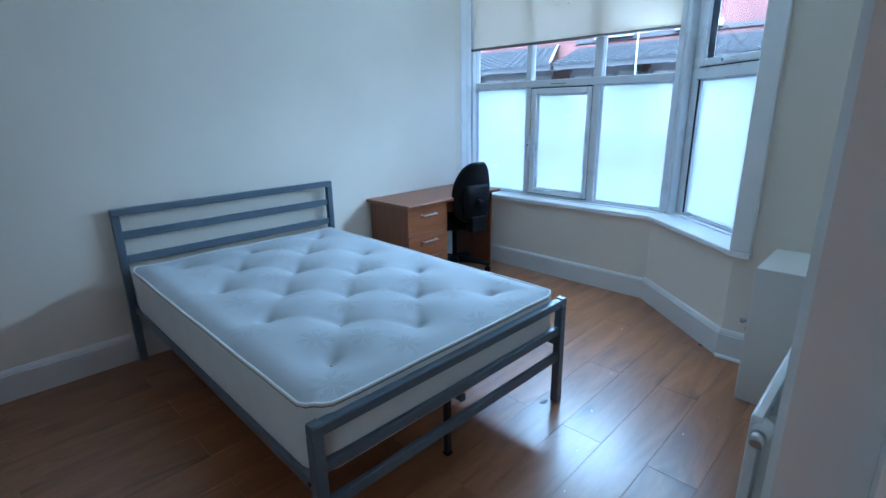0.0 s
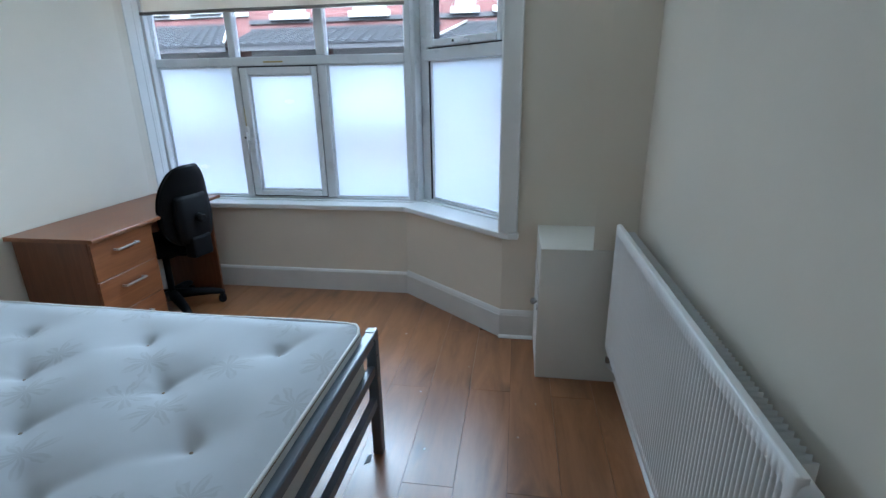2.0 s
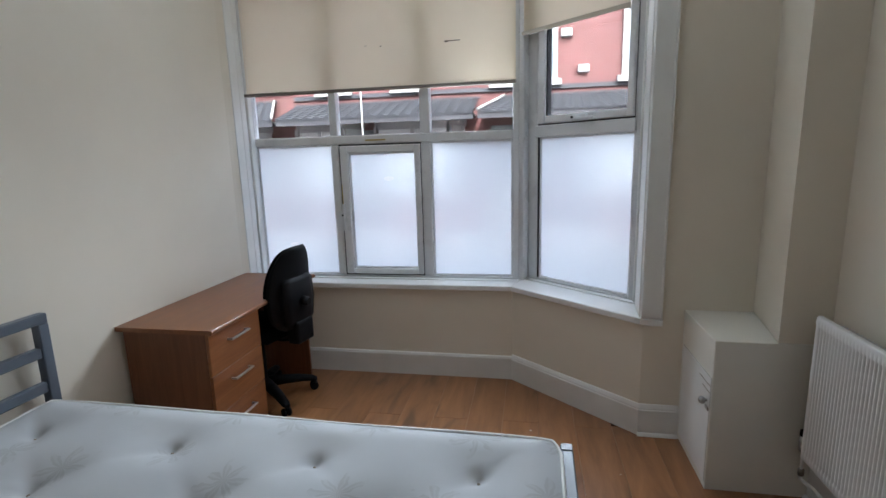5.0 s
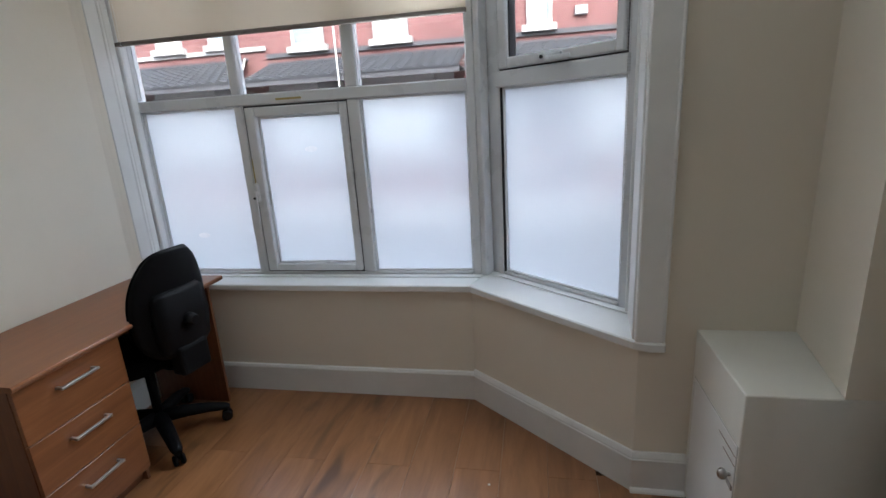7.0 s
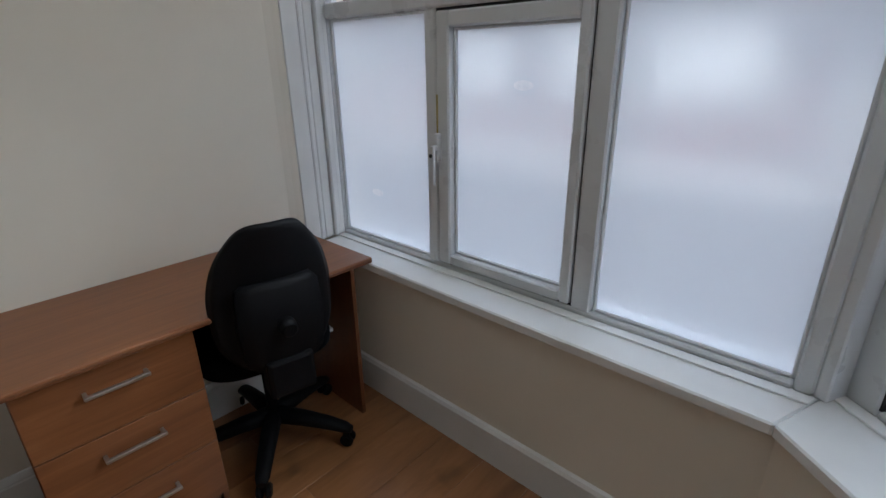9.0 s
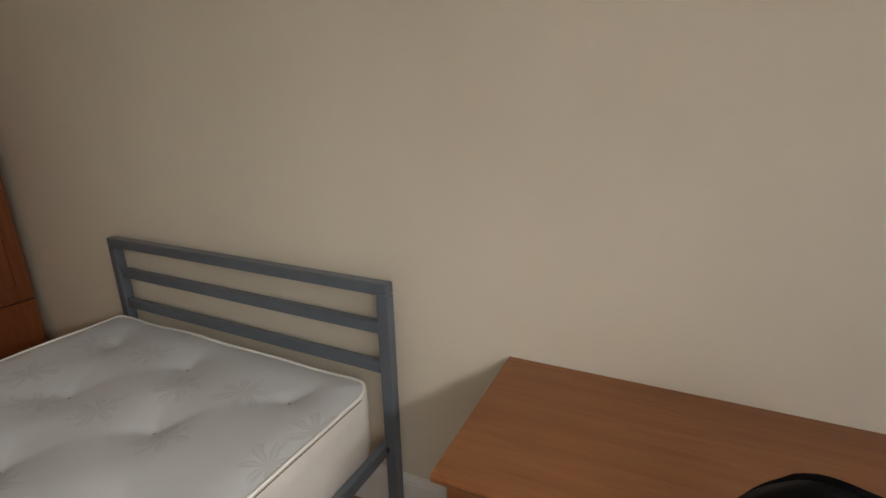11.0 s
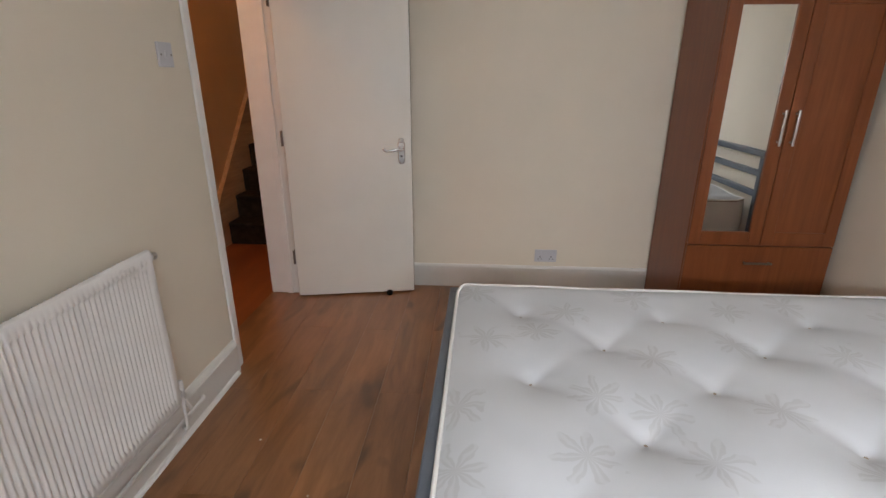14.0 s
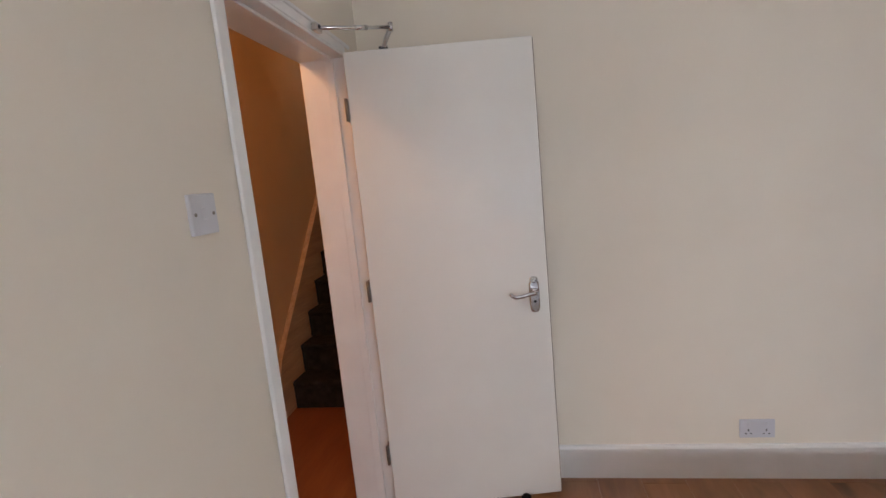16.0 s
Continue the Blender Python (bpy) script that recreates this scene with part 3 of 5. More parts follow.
part("vent_handle", grip, M_UPVC, vent, "white window handle")
part("lock_button", splayed(rod((0.425, S0 - 0.034, 1.678), (0.425, S0 - 0.039, 1.678), 0.008)), M_DARK_IRON, vent, "black lock button")
pane(win2, "pane", 0.145, 0.800, 0.664, 1.575, 0.035, M_FROST, "frosted lower pane", splayed)
pane(win2, "pane", 0.206, 0.757, 1.702, 2.545, 0.035, M_GLASS, "clear upper pane", splayed)
part("glazing_bead", splayed(window_bars([(0.151, 0.161, 0.664, 1.575), (0.790, 0.800, 0.664, 1.575), (0.161, 0.790, 0.664, 0.674), (0.161, 0.790, 1.565, 1.575)], 0.012, 0.028, 0.003)), M_UPVC, win2)
part("corner_post", prism([(1.868, FY0 + 0.004), (1.895, FY0 - 0.006), (1.926, FY0 + 0.05), (1.915, FY1 + 0.03), (1.868, FY1)], 0.643, 2.66, bevel=0.004), M_UPVC, win2)

# boards that line the window's sides
lin = bmesh.new()
prism([(0.0, 4.188), (0.018, 4.187), (0.030, 4.252), (0.0, 4.256)], 0.643, 2.66, lin, 0.003)
prism([(-0.02, 4.260), (0.026, 4.260), (0.026, 4.282), (-0.02, 4.282)], 0.643, 2.66, lin, 0.005)
prism([(-0.02, 4.287), (0.019, 4.287), (0.019, 4.330), (-0.02, 4.330)], 0.643, 2.66, lin, 0.004)
prism([(-0.03, 4.335), (0.034, 4.335), (0.034, 4.384), (-0.03, 4.384)], 0.643, 2.66, lin, 0.005)
solid("trim", lin, M_GLOSS, "white moulded lining beside the window", "trim")
e0 = (ORG[0] + math.cos(math.radians(GLAZED)) * 0.855, ORG[1] + math.sin(math.radians(GLAZED)) * 0.855)
def reveal_at(f):
    """A point on the line from the glazing's edge to the room, f from 0 to 1."""
    return Vector((e0[0] + (2.497 - e0[0]) * f, e0[1] + (3.668 - e0[1]) * f))


rev = bmesh.new()
side_way = Vector((reveal_at(1) - reveal_at(0)).normalized().yx) * Vector((-1, 1))
for f0_, f1_, proud in ((0.0, 0.085, 0.020), (0.105, 0.20, 0.004), (0.22, 1.0, 0.012)):
    p, q = reveal_at(f0_), reveal_at(f1_)
    prism([p - side_way * proud, q - side_way * proud, q + side_way * 0.05, p + side_way * 0.05], 0.643, 2.66, rev, 0.003)
solid("trim", rev, M_GLOSS, "white window reveal board", "trim")
arch = box(2.492, 2.592, 3.646, 3.674, 0.643, CEIL - 0.16, 0.004)
box(2.580, 2.592, 3.640, 3.648, 0.643, CEIL - 0.16, 0.003, 1, arch)
solid("trim", arch, M_GLOSS, "white flat architrave beside the bay window", "trim")


# ---- roller blinds with bead chains ----
def bead_chain(points, spacing=0.012, r=0.0028):
    out = bmesh.new()
    pts = [Vector(p) for p in points]
    for a, b in zip(pts, pts[1:]):
        n = max(1, int((b - a).length / spacing))
        for i in range(n):
            tmp = bmesh.new()
            bmesh.ops.create_icosphere(tmp, subdivisions=1, radius=r)
            tmp.transform(Matrix.Translation(a.lerp(b, i / n)))
            join(out, tmp)
    return out


blind = thing("roller_blind", (0.92, 4.33, 1.91), "cream fabric roller blind half drawn down the front window", "roller blind")
part("fabric", box(-0.008, 1.846, 4.3385, 4.3405, 1.922, 2.645), M_BLIND, blind)
part("bottom_bar", box(-0.010, 1.849, 4.332, 4.347, 1.905, 1.927, 0.004), painted("taupe_blind_bar", (0.20, 0.17, 0.145), 0.6), blind, "dark taupe hem bar")
part("roller", rod((-0.02, 4.355, 2.645), (1.86, 4.355, 2.645), 0.024, 20), M_BLIND, blind)
part("bracket", box(1.852, 1.862, 4.325, 4.39, 2.605, 2.685, 0.003), M_PLASTIC, blind)
part("bead_chain", bead_chain([(0.052, 4.330, 2.645), (0.052, 4.330, 0.72), (0.052, 4.342, 0.70), (0.052, 4.352, 0.72), (0.052, 4.352, 2.645)]), M_PLASTIC, blind, "white bead chain")
mark = box(1.405, 1.505, 4.3372, 4.3380, 2.176, 2.181)
box(1.41, 1.43, 4.3372, 4.3380, 2.171, 2.176, bm=mark)
part("scuff", mark, M_SMUDGE, blind, "dark scuff on the fabric")
part("scuff", box(0.990, 0.998, 4.3372, 4.3380, 2.171, 2.177), M_SMUDGE, blind, "small dark spot on the fabric")
part("scuff", box(0.885, 0.905, 4.3372, 4.3380, 2.180, 2.182), M_SMUDGE, blind, "small dark spot on the fabric")

blind2 = thing("roller_blind", (2.2, 4.05, 2.19), "cream fabric roller blind raised higher over the bay's side light", "roller blind")
part("fabric", splayed(box(0.055, 0.785, -0.066, -0.064, 2.205, 2.645)), M_BLIND, blind2)
part("bottom_bar", splayed(box(0.053, 0.787, -0.072, -0.058, 2.186, 2.21, 0.004)), painted("blind_hem", (0.42, 0.37, 0.30), 0.7), blind2, "fabric-covered hem bar")
part("roller", splayed(rod((0.04, -0.052, 2.655), (0.800, -0.052, 2.655), 0.024, 20)), M_BLIND, blind2)
part("bracket", splayed(box(0.042, 0.05, -0.085, -0.002, 2.60, 2.68, 0.003)), M_PLASTIC, blind2)
part("bead_chain", splayed(bead_chain([(0.818, -0.030, 2.645), (0.818, -0.030, 0.86), (0.818, -0.022, 0.84), (0.818, -0.014, 0.86), (0.818, -0.014, 2.645)])), M_SATIN, blind2, "grey bead chain")

# ---- doorway, door and hall ----
frame_bm = bmesh.new()
box(RW - 0.004, RW + 0.194, 1.061, 1.088, 0, 2.03, 0.003, 1, frame_bm)
box(RW - 0.004, RW + 0.194, 0.178, 0.205, 0, 2.03, 0.003, 1, frame_bm)
box(RW - 0.004, RW + 0.194, 0.205, 1.061, 2.004, 2.03, 0.003, 1, frame_bm)
box(RW + 0.045, RW + 0.080, 1.049, 1.061, 0, 2.004, 0.002, 1, frame_bm)
box(RW + 0.045, RW + 0.080, 0.205, 0.217, 0, 2.004, 0.002, 1, frame_bm)
box(RW + 0.045, RW + 0.080, 0.217, 1.049, 1.994, 2.004, 0.002, 1, frame_bm)
solid("trim", frame_bm, M_GLOSS, "white painted door lining with stops", "door frame")


def architrave(y0, y1, ztop, side):
    """Moulded boards up both sides of the doorway and across its head."""
    out = bmesh.new()
    w, d = 0.058, 0.007
    sx = RW if side < 0 else RW + 0.19
    box(sx, sx + side * d, y1 + 0.006, y1 + w, 0, ztop + w, 0.004, 1, out)
    box(sx, sx + side * (d + 0.004), y1 + w - 0.018, y1 + w, 0, ztop + w, 0.004, 1, out)
    if side > 0:
        box(sx, sx + side * d, y0 - w, y0 - 0.006, 0, ztop + w, 0.004, 1, out)
    box(sx, sx + side * d, y0 - 0.006, y1 + 0.006, ztop + 0.006, ztop + w, 0.004, 1, out)
    box(sx, sx + side * (d + 0.004), y0 - w, y1 + w, ztop + w - 0.018, ztop + w, 0.004, 1, out)
    return out


solid("trim", architrave(0.202, 1.065, 2.006, -1), M_GLOSS, "white moulded architrave round the doorway", "architrave")
solid("trim", architrave(0.202, 1.065, 2.006, 1), M_GLOSS, "white moulded architrave on the hall side", "architrave")

# the leaf: local x runs from the hinges to the latch edge, y towards the room
DOOR_AZ = 180 + math.degrees(math.atan2(0.138, 0.748))
door = thing("door_1", (3.110, 0.275, 0.012), "flush white painted bedroom door standing open against the wall", "door", "", "structure", DOOR_AZ)
part("leaf", box(0.004, 0.762, 0.0, 0.040, 0.0, 1.993, 0.003), M_DOOR, door, local=True)
plate = bmesh.new()
outline = []
for i in range(32):
    a = 2 * math.pi * i / 32
    ca, sa = math.cos(a), math.sin(a)
    x = 0.0235 * math.copysign(abs(sa) ** 0.55, sa)
    z = 0.080 * math.copysign(abs(ca) ** 0.45, ca)
    if z > 0.05:
        x *= 0.86 + 0.14 * math.cos(3.0 * (z - 0.05) / 0.03 * math.pi)     # scalloped crown
    outline.append((x, z))
lo = [plate.verts.new((0.700 + x, -0.001, 0.936 + z)) for x, z in outline]
mid_ring = [plate.verts.new((0.700 + x * 0.94, -0.005, 0.936 + z * 0.98)) for x, z in outline]
hi = [plate.verts.new((0.700 + x * 0.66, -0.009, 0.936 + z * 0.90)) for x, z in outline]
for r0, r1 in ((lo, mid_ring), (mid_ring, hi)):
    for i in range(32):
        plate.faces.new((r0[i], r0[(i + 1) % 32], r1[(i + 1) % 32], r1[i])).smooth = True
plate.faces.new(hi)
rod((0.700, -0.008, 0.950), (0.700, -0.020, 0.950), 0.017, 18, plate, 0.013, 0.002)
rod((0.700, -0.008, 0.996), (0.700, -0.014, 0.996), 0.010, 14, plate, 0.007, 0.002)
handle = part("door_handle", plate, M_CHROME, door, "chrome lever handle on a long back plate", local=True)
lever = rod((0.700, -0.006, 0.950), (0.700, -0.048, 0.950), 0.010, 14)
tube([(0.700, -0.046, 0.950), (0.690, -0.052, 0.951), (0.665, -0.054, 0.950), (0.635, -0.054, 0.944), (0.610, -0.054, 0.942), (0.596, -0.054, 0.950), (0.588, -0.054, 0.960)], 0.008, 10, lever)
part("lever", lever, M_CHROME, handle, local=True)
part("keyhole", rod((0.700, -0.010, 0.906), (0.700, -0.0105, 0.906), 0.006, 10), M_DARK_IRON, handle, local=True)
for z in (1.008, 0.866):
    part("screw", rod((0.700, -0.007, z), (0.700, -0.0095, z), 0.004, 8), M_SATIN, handle, local=True)
part("latch_edge", box(0.7622, 0.7650, 0.003, 0.037, 0.002, 1.990, 0), M_STITCH, door, "thin dark brown strip along the latch edge", local=True)
for z in (0.27, 1.02, 1.77):
    h = rod((-0.004, -0.004, z - 0.045), (-0.004, -0.004, z + 0.045), 0.006, 10)
    box(-0.003, 0.0035, 0.0, 0.036, z - 0.045, z + 0.045, 0, 1, h)
    part("hinge", h, M_BRASS, door, "dull steel butt hinge", local=True)
# the closer: plate on the door's top edge, two jointed arms, shoe on the head of the frame
arm = box(0.150, 0.185, -0.004, 0.036, 1.994, 2.003, 0.002)
part("closer_plate", arm, M_DARK_IRON, door, "black closer plate", local=True)
closer = thing("door_closer_arm", (2.93, 0.28, 2.00), "chrome jointed door closer arm over the door", "door closer")
a0, a1, a2 = (2.940, 0.246, 2.012), (2.900, 0.275, 2.072), (3.098, 0.53, 2.026)
flat = bmesh.new()
tube([a0, (2.930, 0.256, 2.03), a1], 0.009, 8, flat)
part("lower_arm", flat, M_SATIN, closer)
part("joint", rod((a1[0], a1[1], a1[2] - 0.016), (a1[0], a1[1], a1[2] + 0.016), 0.010, 12), M_CHROME, closer)
part("upper_arm", tube([a1, (2.985, 0.38, 2.052), a2], 0.0065, 10), M_CHROME, closer)
part("sleeve", rod((2.972, 0.364, 2.0555), (3.004, 0.4055, 2.048), 0.0095, 12), M_CHROME, closer)
shoe = box(3.090, 3.112, 0.505, 0.555, 2.012, 2.040, 0.004)
part("shoe", shoe, M_SATIN, closer)
part("shoe_bolt", rod((3.089, 0.54, 2.026), (3.085, 0.54, 2.026), 0.008, 10), M_DARK_IRON, closer)
stop = ball((2.52, 0.185, 0.016), 0.022, (1, 1, 0.72))
rod((2.52, 0.185, 0.0), (2.52, 0.185, 0.014), 0.019, 14, stop)
tagged(part("door_stop", stop, M_BLACK_PL), "small black rubber door stop on the floor", "door stop")

# hall beyond the doorway
HX = 4.12
solid("hall_wall_east", box(HX, HX + 0.2, -4.4, 3.2, 0, 4.6), M_HALL, "ochre painted hall and stair wall", "wall")
solid("hall_wall_south", box(RW + 0.19, HX, -4.6, -4.4, 0, 4.6), M_HALL, "plain wall closing the stairs", "wall")
solid("hall_wall_north", box(RW + 0.19, HX, 3.0, 3.2, 0, CEIL), M_HALL, "plain wall closing the hall", "wall")
solid("hall_wall_west", box(RW + 0.06, RW + 0.19, -4.4, -0.22, 0, 4.6), M_HALL, "plain hall wall beside the stairs", "wall")
solid("hall_ceiling", box(RW + 0.19, HX, -1.2, 3.2, CEIL, CEIL + 0.15), M_CEIL, "plain hall ceiling", "ceiling")
solid("stair_ceiling", box(RW + 0.06, HX + 0.2, -4.6, -1.2, 4.6, 4.75), M_CEIL, "plain ceiling above the stairs", "ceiling")
solid("hall_floor", box(RW + 0.195, HX, -4.4, 3.0, -0.05, 0.0), M_HALLFLOOR, "red-brown laminate hall floor", "floor")
stairs = thing("staircase", (3.72, -0.82, 0), "carpeted wooden staircase rising away from the hall", "staircase", "", "structure")
RISE, GOING = 0.198, 0.186
for i in range(13):
    y1, z1 = -0.76 - GOING * i, RISE * (i + 1)
    st = box(RW + 0.20, HX - 0.045, y1 - 0.23, y1 + 0.02, z1 - 0.035, z1, 0.012, 2)
    box(RW + 0.20, HX - 0.045, y1 - 0.02, y1, z1 - RISE, z1 - 0.03, 0, 1, st)
    part("step", st, M_CARPET, stairs)
string = bmesh.new()
pts = [(-0.58, 0.0), (-0.58, 0.20), (-0.66, 0.385), (-3.2, 0.385 + 2.54 * RISE / GOING), (-3.2, 2.25 * RISE / GOING - 0.05), (-0.95, 0.0)]
v0 = [string.verts.new((HX - 0.040, y, z)) for y, z in pts]
v1 = [string.verts.new((HX - 0.002, y, z)) for y, z in pts]
string.faces.new(v0)
string.faces.new(v1[::-1])
for i in range(len(pts)):
    string.faces.new((v0[i], v0[(i + 1) % len(pts)], v1[(i + 1) % len(pts)], v1[i]))
part("string_board", string, M_HALLWOOD, stairs, "light wooden stair string along the wall")
bulb = thing("pendant_light", (3.72, 0.95, CEIL), "bare warm hall bulb on a short flex", "pendant light")
part("flex", rod((3.72, 0.95, CEIL), (3.72, 0.95, 2.50), 0.004, 8), M_PLASTIC, bulb)
part("holder", rod((3.72, 0.95, 2.50), (3.72, 0.95, 2.44), 0.018, 14), M_PLASTIC, bulb)
part("ceiling_rose", rod((3.72, 0.95, CEIL), (3.72, 0.95, CEIL - 0.02), 0.04, 20), M_PLASTIC, bulb)


# ---- fittings ----
def switch_plate():
    th = thing("light_switch", (RW, 1.276, 1.449), "square white plastic light switch with two screws", "light switch")
    part("face_plate", box(RW - 0.010, RW, 1.233, 1.319, 1.406, 1.492, 0.003, 2), M_PLATE, th)
    rocker = box(RW - 0.0125, RW - 0.009, 1.268, 1.285, 1.437, 1.463, 0.002)
    part("rocker", rocker, M_PLATE, th)
    for y in (1.246, 1.306):
        part("screw", rod((RW - 0.0095, y, 1.449), (RW - 0.0115, y, 1.449), 0.004, 10), M_BRASS, th, "dark screw head")
    return th


def socket():
    th = thing("wall_socket", (1.48, 0, 0.235), "double white plastic wall socket above the skirting", "wall socket")
    part("face_plate", box(1.406, 1.552, 0, 0.010, 0.194, 0.280, 0.003, 2), M_PLATE, th)
    for x in (1.442, 1.516):
        part("rocker", box(x - 0.007, x + 0.007, 0.009, 0.014, 0.250, 0.268, 0.002), M_PLATE, th)
        pins = box(x - 0.003, x + 0.003, 0.0095, 0.0105, 0.226, 0.236)
        for dx in (-0.011, 0.011):
            box(x + dx - 0.004, x + dx + 0.004, 0.0095, 0.0105, 0.212, 0.217, bm=pins)
        part("pin_holes", pins, M_DARK_IRON, th)
    return th


switch_plate()
socket()


# ---- radiator ----
def radiator():
    y0, y1, z0, z1, xf = 1.712, 3.155, 0.246, 0.842, 3.010
    th = thing("radiator", (RW, (y0 + y1) / 2, z0), "long white ribbed panel radiator fixed low on the wall", "radiator")
    bm = bmesh.new()
    ribs, steps = 76, 8
    ys = [y0 + 0.022 + (y1 - y0 - 0.044) * i / (ribs * steps) for i in range(ribs * steps + 1)]
    def depth(i):
        return 0.010 * (0, 0, 0, 0.3, 0.8, 1, 0.8, 0.3)[i % steps]
    levels = [(z0, 0.006, 0), (z0 + 0.006, 0.0, 0), (z0 + 0.034, 0.0, 0), (z0 + 0.046, 0.0, 1), (z1 - 0.048, 0.0, 1), (z1 - 0.038, 0.0, 0), (z1 - 0.005, 0.0, 0), (z1, 0.006, 0)]
    rows = []
    for z, inset, wave in levels:
        row = [bm.verts.new((xf + 0.020, y0 + 0.002, z)), bm.verts.new((xf + 0.004 + inset, y0, z)), bm.verts.new((xf + inset, y0 + 0.006, z))]
        row += [bm.verts.new((xf + inset + wave * depth(i), y, z)) for i, y in enumerate(ys)]
        row += [bm.verts.new((xf + inset, y1 - 0.006, z)), bm.verts.new((xf + 0.004 + inset, y1, z)), bm.verts.new((xf + 0.020, y1 - 0.002, z))]
        rows.append(row)
    for a, b in zip(rows, rows[1:]):
        for i in range(len(a) - 1):
            f = bm.faces.new((a[i], a[i + 1], b[i + 1], b[i]))
            f.smooth = True
    bm.faces.new([rows[0][0], rows[-1][0], rows[-1][-1], rows[0][-1]])
    bm.faces.new(rows[-1])
    bm.faces.new(rows[0][::-1])
    part("panel", bm, M_RAD, th)
    # added near-black sheet: colours in the shade between panel and wall
    part("backing", box(RW - 0.004, RW - 0.001, y0 + 0.03, y1 - 0.03, z0 + 0.02, z1 - 0.13), M_RAD_BACK, th, "dark sheet standing for the shade behind the panel")
    fins = bmesh.new()
    n = 70
    prev = None
    for i in range(n * 2 + 1):
        y = y0 + 0.05 + (y1 - y0 - 0.1) * i / (n * 2)
        x = xf + (0.021 if i % 2 == 0 else 0.066)
        cur = (fins.verts.new((x, y, z0 + 0.05)), fins.verts.new((x, y, z1 - 0.018)))
        if prev:
            fins.faces.new((prev[0], cur[0], cur[1], prev[1]))
        prev = cur
    part("convector", fins, M_RAD, th, "pressed steel convector fins behind the panel")
    for y in (y0 + 0.40, y1 - 0.40):
        br = box(RW - 0.006, RW - 0.001, y - 0.018, y + 0.018, z0 + 0.03, z1 - 0.16, 0.001)
        box(xf + 0.067, RW - 0.004, y - 0.014, y + 0.014, z1 - 0.22, z1 - 0.20, 0.001, 1, br)
        part("wall_bracket", br, M_RAD, th, "white steel wall bracket")
    # air vent plug at the door end, cap at the window end
    plug = rod((xf + 0.022, y0 + 0.03, z1 - 0.030), (xf + 0.022, y0 - 0.018, z1 - 0.030), 0.017, 18, None, None, 0.003)
    part("end_plug", plug, M_RAD, th)
    elbow = rod((xf + 0.022, y0 - 0.012, z1 - 0.030), (xf + 0.022, y0 - 0.040, z1 - 0.036), 0.0125, 16, None, None, 0.002)
    part("vent_nut", elbow, M_SATIN, th, "metal bleed nut")
    part("end_plug", rod((xf + 0.022, y1 - 0.03, z1 - 0.030), (xf + 0.022, y1 + 0.016, z1 - 0.030), 0.015, 18, None, None, 0.003), M_RAD, th)
    # valves and pipes
    for y, s in ((y0, -1), (y1, 1)):
        v = rod((xf + 0.022, y - s * 0.02, z0 + 0.035), (xf + 0.022, y + s * 0.034, z0 + 0.035), 0.011, 14)
        rod((xf + 0.022, y + s * 0.030, z0 + 0.010), (xf + 0.022, y + s * 0.030, z0 + 0.075), 0.013, 14, v, None, 0.003)
        part("valve", v, M_SATIN if s > 0 else M_PLASTIC, th, "small radiator valve")
    part("valve_cap", rod((xf + 0.022, y1 + 0.03, z0 + 0.075), (xf + 0.022, y1 + 0.03, z0 + 0.105), 0.013, 16, None, None, 0.004), M_BLACK_PL, th, "dark valve cap")
    return th


radiator()
pipe = thing("heating_pipe", (3.05, 2.4, 0.12), "white painted heating pipes clipped along the skirting", "pipe")
part("flow_pipe", tube([(3.036, 3.180, 0.262), (3.036, 3.180, 0.135), (3.058, 3.170, 0.118), (3.070, 3.150, 0.114), (3.070, 1.50, 0.114), (3.080, 1.49, 0.114)], 0.0075, 10), M_GLOSS, pipe)
part("drop_pipe", tube([(3.036, 1.676, 0.262), (3.036, 1.676, 0.112), (3.054, 1.668, 0.098), (3.068, 1.655, 0.092)], 0.0075, 10), M_GLOSS, pipe)
part("end_valve", rod((3.036, 3.180, 0.150), (3.036, 3.180, 0.182), 0.0115, 14, None, None, 0.003), M_BRASS, pipe, "dull brass compression joint")
part("return_pipe", tube([(3.085, 3.262, 0.188), (3.085, 1.62, 0.188), (3.080, 1.60, 0.180), (3.070, 1.59, 0.13)], 0.0075, 10), M_GLOSS, pipe)


